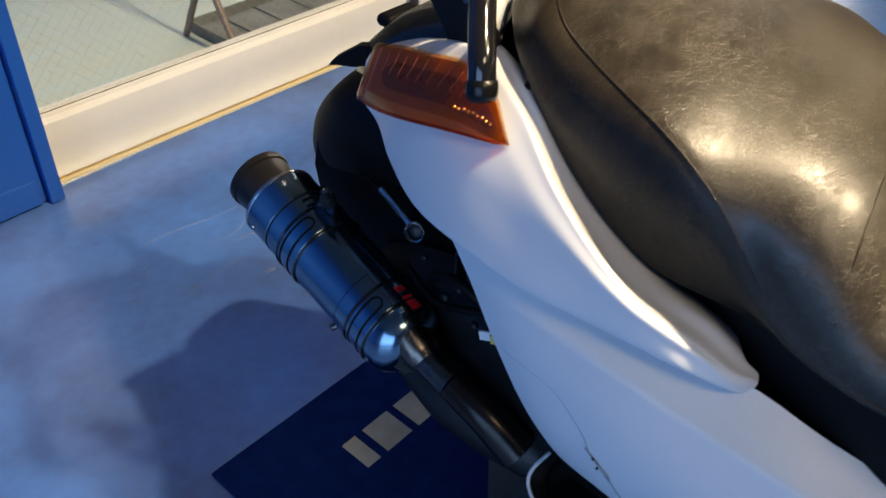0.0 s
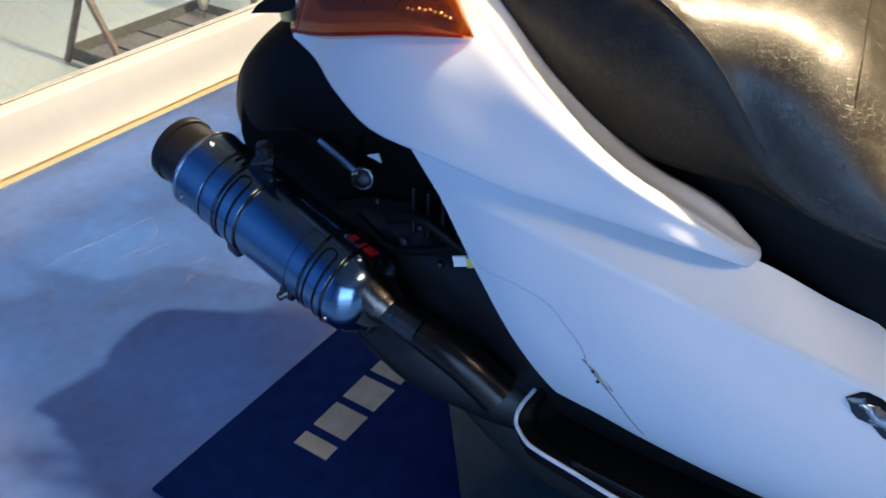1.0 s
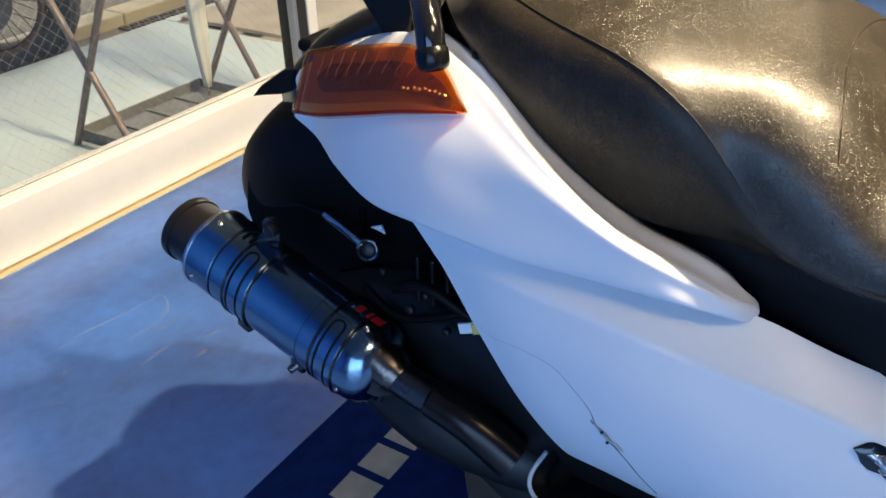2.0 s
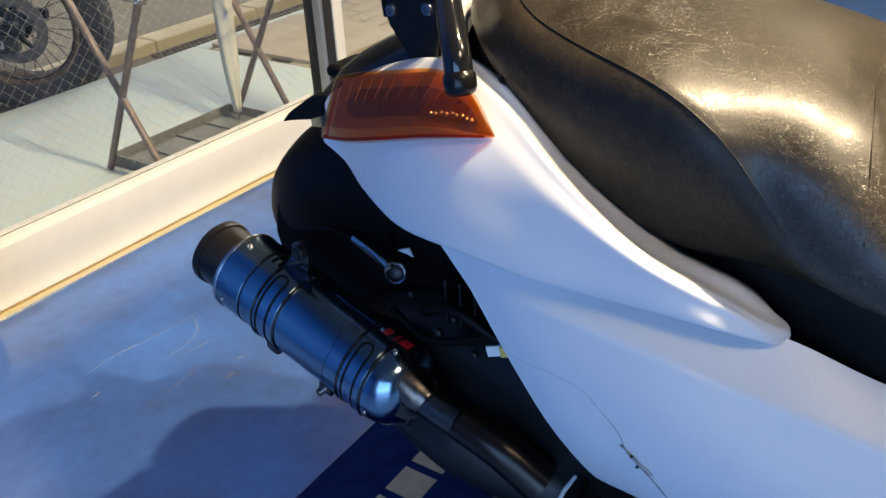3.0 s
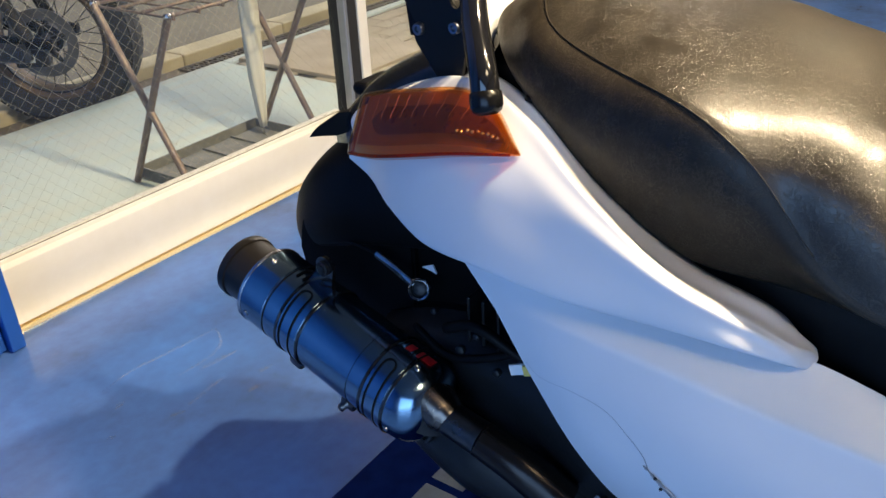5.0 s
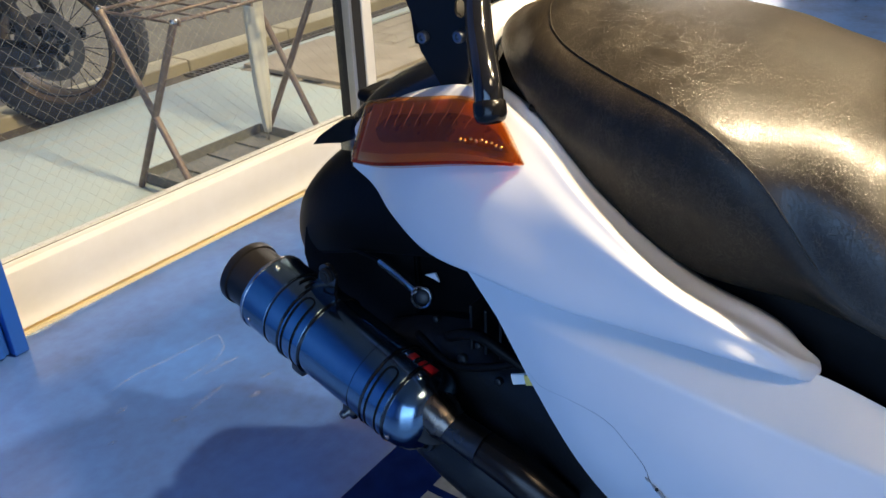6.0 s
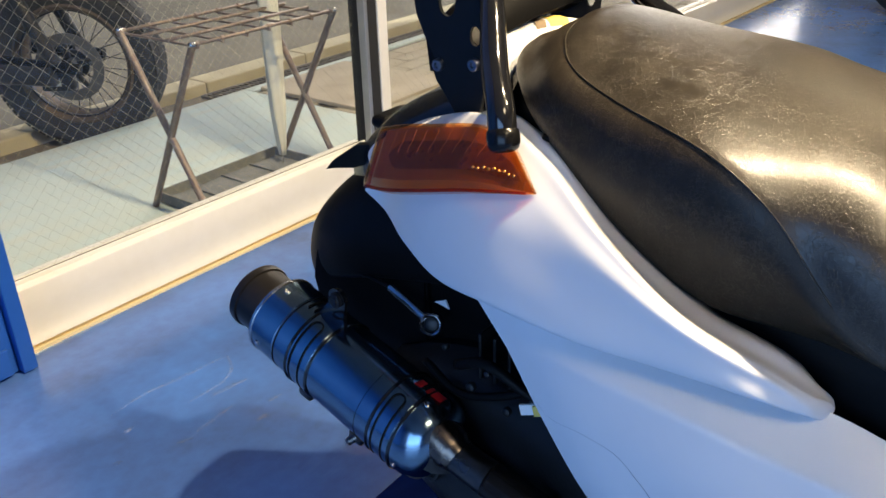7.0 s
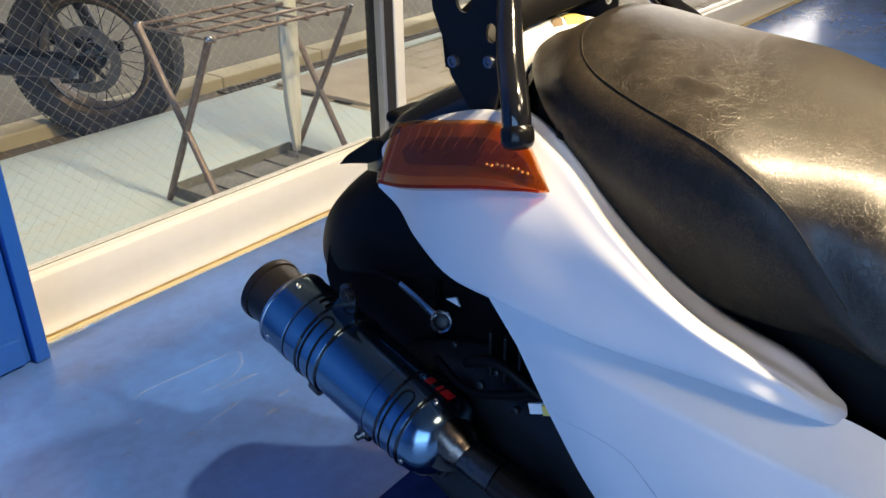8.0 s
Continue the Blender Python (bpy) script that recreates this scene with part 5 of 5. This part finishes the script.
# chrome teardrop badge ahead on the cover: plain shape
for name, off, k, mt in (("badge", 0.0030, 1.0, GLOSS_BLACK), ("badge_bead", 0.0048, 0.72, STEEL)):
    bm = bmesh.new()
    rows = []
    for i in range(15):
        u = i / 14
        w = (0.0155 * math.sin(math.pi * u ** 0.72) ** 0.8 + 0.0004) * k
        y = 0.022 - 0.085 * (u * k + (1 - k) * 0.35)
        z = 0.4490 - 0.034 * (u * k + (1 - k) * 0.35) - 0.10 * u * u * 0.12
        rows.append([ray_cover(y + 0.12 * w * j, z + w * j * 0.9, off * (1 - j * j) + 0.0006) for j in (-1, -0.6, -0.2, 0.2, 0.6, 1)])
    grid_mesh(bm, rows)
    part(name, bm, mt, scooter, "glossy dark teardrop badge" if mt is GLOSS_BLACK else "chrome bead on the badge")

# ---- outside ----
APRON_Y, ROAD = 2.672, -0.10
bm = bmesh.new()
box(bm, (-40, -40, -0.60), (60, 60, -0.13))
structure(part("ground", bm, ASPHALT), "ground that reaches far around the shop")
bm = bmesh.new()
box(bm, (-3.0, 1.70, -0.13), (2.10, APRON_Y, 0.0), 0.006)
structure(part("apron", bm, APRON), "pale blue green concrete apron outside the window")
bm = bmesh.new()
box(bm, (2.10, 2.615, -0.13), (9.0, APRON_Y, 0.0), 0.006)
structure(part("edging", bm, APRON), "pale concrete edging along the paving")
bm = bmesh.new()
box(bm, (-20, APRON_Y, -0.13), (20, 3.035, ROAD))
structure(part("gutter", bm, surf("gutter_concrete", (0.15, 0.125, 0.085), 0.9, var=0.45, scale=2.2, fine=120, bump=0.4)), "stained concrete gutter")
bm = bmesh.new()
box(bm, (-30, 3.167, -0.13), (40, 40, -0.062))
structure(part("road", bm, ASPHALT), "worn grey brown asphalt road")
# unseen wall, added so the floor mirrors something dark instead of sky
bm = bmesh.new()
box(bm, (-14, 9.0, -0.13), (18, 9.4, 14.0))
structure(part("sky_blocker", bm, surf("sky_blocker_plaster", (0.045, 0.041, 0.036), 0.85, var=0.4, scale=1.2, fine=20, bump=0.2)), "unseen dull wall added across the street to darken floor reflections")
x = -8.0
kerb = structure(new("kerb"), "weathered yellowish kerb stones", "kerb")
while x < 14:
    bm = bmesh.new()
    box(bm, (x + 0.003, 3.035, -0.13), (x + 0.597, 3.165, -0.048 + random.uniform(-0.003, 0.003)), 0.008)
    part("kerb_stone", bm, KERB, kerb)
    x += 0.60
# drain grate in the gutter
GRATE = surf("dusty_grate_steel", (0.15, 0.135, 0.11), 0.6, metal=0.4, var=0.4, scale=30)
gx0, gx1, gy0, gy1 = 2.14, 4.4, 2.86, 3.01
bm = bmesh.new()
box(bm, (gx0, gy0, ROAD - 0.02), (gx1, gy0 + 0.012, ROAD + 0.012), 0.002)
box(bm, (gx0, gy1 - 0.012, ROAD - 0.02), (gx1, gy1, ROAD + 0.012), 0.002)
grate = part("drain_grate", bm, GRATE)
tagged(grate, "dusty steel drain grate in the gutter", "grate")
k = gx0
while k < gx1:
    bm = bmesh.new()
    box(bm, (k, gy0 + 0.012, ROAD + 0.001), (k + 0.007, gy1 - 0.012, ROAD + 0.011))
    part("bar", bm, GRATE, grate)
    k += 0.026
for j in (0.33, 0.66):
    bm = bmesh.new()
    yy = gy0 + (gy1 - gy0) * j
    box(bm, (gx0, yy - 0.003, ROAD + 0.0015), (gx1, yy + 0.003, ROAD + 0.0105))
    part("cross_bar", bm, GRATE, grate)
bm = bmesh.new()
box(bm, (gx0, gy0, ROAD - 0.02), (gx1, gy1, ROAD + 0.0005))
part("grate_bed", bm, GASKET, grate)

# paving blocks east of the apron, laid in courses
paving = structure(new("pavement"), "tan paving blocks in staggered courses", "pavement")
bm = bmesh.new()
box(bm, (2.10, 1.70, -0.13), (9.0, 2.615, -0.010))
part("joint_bed", bm, surf("joint_sand", (0.09, 0.075, 0.05), 0.95, var=0.3, scale=30), paving)
blk = bmesh.new()
box(blk, (0.002, 0.002, -0.03), (0.196, 0.096, 0.0), 0.004, seg=1)
first = part("paving_block", blk, PAVER, paving)
first.location = (2.10, 1.70, 0)
row = 0
yy = 1.70
while yy + 0.1 <= 2.62:
    xx = 2.10 + (0.1 if row % 2 else 0.0)
    while xx + 0.198 < 6.2:
        if not (row == 0 and xx < 2.11):
            ob = new("paving_block", first.data)
            ob.parent = paving
            ob.location = (xx, yy, random.uniform(-0.003, 0.001))
            ob.rotation_euler = (random.uniform(-0.01, 0.01), random.uniform(-0.01, 0.01), random.uniform(-0.008, 0.008))
        xx += 0.198
    yy += 0.098
    row += 1
# plain tan slab in place of raised paving blocks
bm = bmesh.new()
box(bm, (2.13, 2.03, -0.004), (2.62, 2.605, 0.012), 0.003)
tagged(part("raised_slab", bm, surf("tan_slab", (0.36, 0.31, 0.23), 0.8, var=0.3, scale=7, fine=150, bump=0.2)), "flat plain slab standing for raised tan pavers", "plate")


def umbrella_stand():
    root = thing("umbrella_stand", "worn metal umbrella stand with a grid top and drip tray", "umbrella stand", (1.41, 1.85, 0))
    x0, x1, yf, yb, zt = 1.172, 1.648, 1.700, 1.988, 0.476
    for xx in (x0, x1):
        for (ya, za), (yc, zc) in (((yf, zt), (1.972, 0.004)), ((yb, zt + 0.004), (1.722, 0.004))):
            bm = bmesh.new()
            tube(bm, [(xx, ya, za), (xx, yc, zc)], 0.0092, 14, 2)
            leg = part("leg", bm, RACK, root, "worn metal tube leg", smooth=50)
            bm = bmesh.new()
            tube(bm, [(xx, ya, za - 0.004), (xx, ya + (0.002 if ya < 1.8 else -0.002), za + 0.006)], [0.0105, 0.0085], 14, 3)
            part("end_cap", bm, STEEL, leg)
    for yy in (yf, yf + 0.096, yf + 0.192, yb):
        bm = bmesh.new()
        tube(bm, [(x0, yy, zt), (x1, yy, zt)], 0.0046, 10, 2)
        part("top_bar", bm, RACK, root)
    for k in range(7):
        xx = x0 + 0.012 + (x1 - x0 - 0.024) * k / 6
        bm = bmesh.new()
        tube(bm, [(xx, yf - 0.006, zt - 0.008), (xx, yf, zt - 0.0065), (xx, yb, zt - 0.0065), (xx, yb + 0.006, zt - 0.006)], 0.0036, 8, 8)
        part("cross_bar", bm, RACK, root)
        for yy in (yf, yb):
            bm = bmesh.new()
            lathe(bm, [(-0.005, 0.0055), (-0.004, 0.0068), (0.004, 0.0068), (0.005, 0.0055)], (xx, yy, zt), (1, 0, 0), 12, cap=True)
            part("joint", bm, RACK, root)
    # drip tray with rims and low dividers
    bm = bmesh.new()
    tx0, tx1, ty0, ty1 = 1.190, 1.630, 1.742, 1.985
    box(bm, (tx0, ty0, 0.004), (tx1, ty1, 0.008))
    for lo, hi in (((tx0, ty0, 0.004), (tx1, ty0 + 0.005, 0.036)), ((tx0, ty1 - 0.005, 0.004), (tx1, ty1, 0.036)),
                   ((tx0, ty0, 0.004), (tx0 + 0.005, ty1, 0.036)), ((tx1 - 0.005, ty0, 0.004), (tx1, ty1, 0.036))):
        box(bm, lo, hi, 0.0015)
    tray = part("drip_tray", bm, TRAY, root, "dark drip tray")
    for k in range(1, 4):
        xx = tx0 + (tx1 - tx0) * k / 4
        bm = bmesh.new()
        box(bm, (xx - 0.003, ty0 + 0.006, 0.006), (xx + 0.003, ty1 - 0.006, 0.014), 0.001)
        part("divider", bm, TRAY, tray)
    return root


umbrella_stand()

# folded umbrella that stands in the stand
umb = thing("umbrella", "folded milky vinyl umbrella standing in the rack", "umbrella", (1.59, 1.905, 0.009))
bm = bmesh.new()
rows = []
for i in range(26):
    u = i / 25
    z = 0.035 + 0.735 * u
    r0 = 0.009 + 0.0165 * min(1, (u * 5.0) ** 0.8) * (1 - 0.12 * math.sin(9 * u))
    rows.append([Vector((1.59 + 0.012 * u + (r0 + 0.0022 * math.cos(5 * q + 7 * u)) * math.cos(q), 1.905 + (r0 + 0.0022 * math.cos(5 * q + 7 * u)) * math.sin(q), z))
                 for q in (2 * math.pi * j / 48 for j in range(48))])
vs = grid_mesh(bm, rows, close_v=True)
bm.faces.new(vs[0][::-1])
bm.faces.new(vs[-1])
part("canopy", bm, UMBRELLA, umb, "rolled milky vinyl canopy")
bm = bmesh.new()
tube(bm, [(1.588, 1.905, 0.0095), (1.590, 1.905, 0.05)], [0.003, 0.005], 10, 4)
part("ferrule", bm, STEEL, umb)
bm = bmesh.new()
tube(bm, [(1.602, 1.905, 0.77), (1.603, 1.905, 0.84), (1.603, 1.93, 0.875), (1.603, 1.965, 0.84)], 0.008, 12, 20)
part("crook", bm, UMBRELLA, umb)


def motorcycle():
    """Rear half of a parked motorcycle with a spoked wheel and a brake disc."""
    hub = Vector((1.555, 2.885, 0.200))
    ax = Vector((0.80, 0.60, 0)).normalized()
    fw = Vector((-0.60, 0.80, 0)).normalized()
    up = Vector((0, 0, 1))
    root = thing("motorcycle", "parked dark motorcycle with a spoked rear wheel outside", "motorcycle", (hub.x, hub.y, ROAD))
    R, W, RIM = 0.300, 0.140, 0.205
    ty = wheel("rear_tyre", root, hub, R, W, RIM, ax)
    # tread blocks
    tb = bmesh.new()
    for k in range(64):
        q = 2 * math.pi * k / 64
        for s in (-0.045, 0.0, 0.045):
            qq = q + (0.05 if s == 0 else 0)
            rd = fw * math.cos(qq) + up * math.sin(qq)
            tg = -fw * math.sin(qq) + up * math.cos(qq)
            c = hub + ax * s + rd * (R - 0.002 - abs(s) * 0.12)
            m = Matrix((ax, tg, rd)).transposed().to_4x4()
            box(tb, (-0.019, -0.0115, -0.004), (0.019, 0.0115, 0.0022), 0, Matrix.Translation(c) @ m)
    tr = part("tread", tb, RUBBER, ty)
    tagged(tr, kind="stuff")
    # bronze rim band
    bm = bmesh.new()
    lathe(bm, [(-0.055, RIM + 0.006), (-0.058, RIM - 0.002), (-0.050, RIM - 0.014), (-0.02, RIM - 0.022), (0.02, RIM - 0.022), (0.050, RIM - 0.014), (0.058, RIM - 0.002), (0.055, RIM + 0.006)], hub, ax, 72)
    part("rim_band", bm, surf("bronze_rim", (0.11, 0.08, 0.05), 0.5, metal=0.6, var=0.4, scale=14), ty, "bronze coloured spoked rim", smooth=50)
    for k in range(32):
        q = 2 * math.pi * k / 32
        q2 = q + (0.42 if k % 2 else -0.42)
        sd = -0.028 if (k // 2) % 2 else 0.028
        a = hub + ax * sd + (fw * math.cos(q2) + up * math.sin(q2)) * 0.045
        b = hub + (fw * math.cos(q) + up * math.sin(q)) * (RIM - 0.018)
        bm = bmesh.new()
        tube(bm, [a, b], 0.0016, 6, 2)
        part("spoke", bm, CAST, ty)
    bm = bmesh.new()
    lathe(bm, [(-0.075, 0.0001), (-0.075, 0.020), (-0.040, 0.026), (-0.034, 0.050), (0.034, 0.050), (0.040, 0.026), (0.075, 0.020), (0.075, 0.0001)], hub, ax, 32)
    part("hub", bm, CAST, ty, smooth=40)
    # disc with a ring of windows
    bm = bmesh.new()
    lathe(bm, [(-0.078, 0.080), (-0.082, 0.080), (-0.082, 0.118), (-0.078, 0.118), (-0.078, 0.080)], hub, ax, 56)
    disc = part("brake_disc", bm, surf("ground_disc_steel", (0.11, 0.11, 0.11), 0.5, metal=0.6, var=0.3, scale=20), root, "ground steel brake disc", smooth=30)
    for k in range(5):
        q = 2 * math.pi * k / 5 + 0.3
        bm = bmesh.new()
        d = fw * math.cos(q) + up * math.sin(q)
        tube(bm, [hub - ax * 0.079 + d * 0.035, hub - ax * 0.080 + d * 0.084], [0.012, 0.008], 8, 3)
        part("disc_arm", bm, CAST, disc)
    cal = hub - ax * 0.085 + fw * 0.050 - up * 0.045
    bm = bmesh.new()
    box(bm, (-0.055, -0.020, -0.035), (0.055, 0.030, 0.035), 0.010, Matrix.Translation(cal) @ Matrix((fw, ax, up)).transposed().to_4x4())
    part("caliper", bm, CAST, root, "dark brake caliper", smooth=40)
    bm = bmesh.new()
    box(bm, (-0.020, -0.026, -0.016), (0.020, -0.018, 0.016), 0.003, Matrix.Translation(cal) @ Matrix((fw, ax, up)).transposed().to_4x4())
    part("caliper_plate", bm, STEEL, root)
    for sd in (-0.115, 0.115):
        bm = bmesh.new()
        tube(bm, [hub + ax * sd - fw * 0.05, hub + ax * sd + fw * 0.20 + up * 0.03, hub + ax * sd * 0.9 + fw * 0.55 + up * 0.10], [0.020, 0.026, 0.032], 12, 16)
        part("swing_arm", bm, BLACK, root, "black swing arm")
    # wheel hugger, chain guard, seat tail, shocks and number plate board
    bm = bmesh.new()
    rows = []
    for i in range(18):
        q = radians(40 + 95 * i / 17)
        rows.append([hub + ax * s + (fw * math.cos(q) + up * math.sin(q)) * (R + 0.05 - abs(s) * 0.18) for s in (-0.085, -0.05, 0, 0.05, 0.085)])
    grid_mesh(bm, rows)
    part("mudguard", bm, BLACK, root, "black plastic mudguard", solid=0.004)
    for sd in (-0.12, 0.12):
        bm = bmesh.new()
        tube(bm, [hub + ax * sd + fw * 0.03 + up * 0.02, hub + ax * sd + fw * 0.16 + up * 0.36], [0.024, 0.024], 14, 4)
        part("shock", bm, CAST, root, "dark shock absorber", smooth=40)
    bm = bmesh.new()
    tube(bm, [hub - ax * 0.13 + fw * 0.04 - up * 0.02, hub - ax * 0.13 + fw * 0.30 + up * 0.0, hub - ax * 0.10 + fw * 0.6 - up * 0.02], [0.034, 0.038, 0.026], 16, 20)
    part("silencer", bm, CAST, root, "dark exhaust silencer", smooth=50)
    bm = bmesh.new()
    tube(bm, [hub + fw * 0.10 + up * 0.55, hub + fw * 0.5 + up * 0.55], [0.07, 0.11], 16, 8)
    part("seat", bm, SEAT_SIDE, root, "black seat")
    bm = bmesh.new()
    box(bm, (-0.22, -0.13, -0.16), (0.22, 0.13, 0.20), 0.04, Matrix.Translation(hub + fw * 0.74 + up * 0.12) @ Matrix((fw, ax, up)).transposed().to_4x4())
    part("engine", bm, CAST, root, "dark engine block", smooth=40)
    bm = bmesh.new()
    p = hub - ax * 0.12 + fw * 0.34 + up * 0.06
    lathe(bm, [(0, 0.0001), (0, 0.028), (0.012, 0.026), (0.016, 0.0001)], p, -ax, 20)
    part("side_reflector", bm, surf("orange_reflector", (0.65, 0.26, 0.05), 0.3, var=0.3, scale=60), root, "orange side reflector")
    bm = bmesh.new()
    tube(bm, [hub + ax * 0.10 + fw * 0.30 + up * 0.0, hub + ax * 0.2 + fw * 0.30 - up * 0.31], 0.010, 10, 4)
    part("side_stand", bm, BLACK, root)
    return root


motorcycle()

# wheel of another bike farther along the shop floor
rear = thing("parked_bike", "dark wheel and fork of another bike on the shop floor", "motorcycle", (4.88, 0.80, 0))
fw_t = wheel("front_tyre", rear, (4.88, 0.80, 0.29), 0.29, 0.11, 0.19, (0.55, 0.83, 0))
bm = bmesh.new()
lathe(bm, [(-0.07, 0.0001), (-0.07, 0.03), (0.07, 0.03), (0.07, 0.0001)], (4.88, 0.80, 0.29), (0.55, 0.83, 0), 24)
part("hub", bm, CAST, fw_t)
for k in range(6):
    q = 2 * math.pi * k / 6
    d = Vector((-0.83 * math.cos(q), 0.55 * math.cos(q), math.sin(q)))
    bm = bmesh.new()
    tube(bm, [Vector((4.88, 0.80, 0.29)) + d * 0.025, Vector((4.88, 0.80, 0.29)) + d * 0.175], [0.016, 0.012], 8, 3)
    part("spoke", bm, CAST, fw_t)
for sd in (-0.08, 0.08):
    bm = bmesh.new()
    tube(bm, [(4.75 + 0.55 * sd, 0.92 + 0.83 * sd, 0.29), (4.95 + 0.55 * sd, 0.79 + 0.83 * sd, 0.80)], 0.022, 12, 4)
    part("fork_leg", bm, CAST, rear, "dark fork leg", smooth=40)
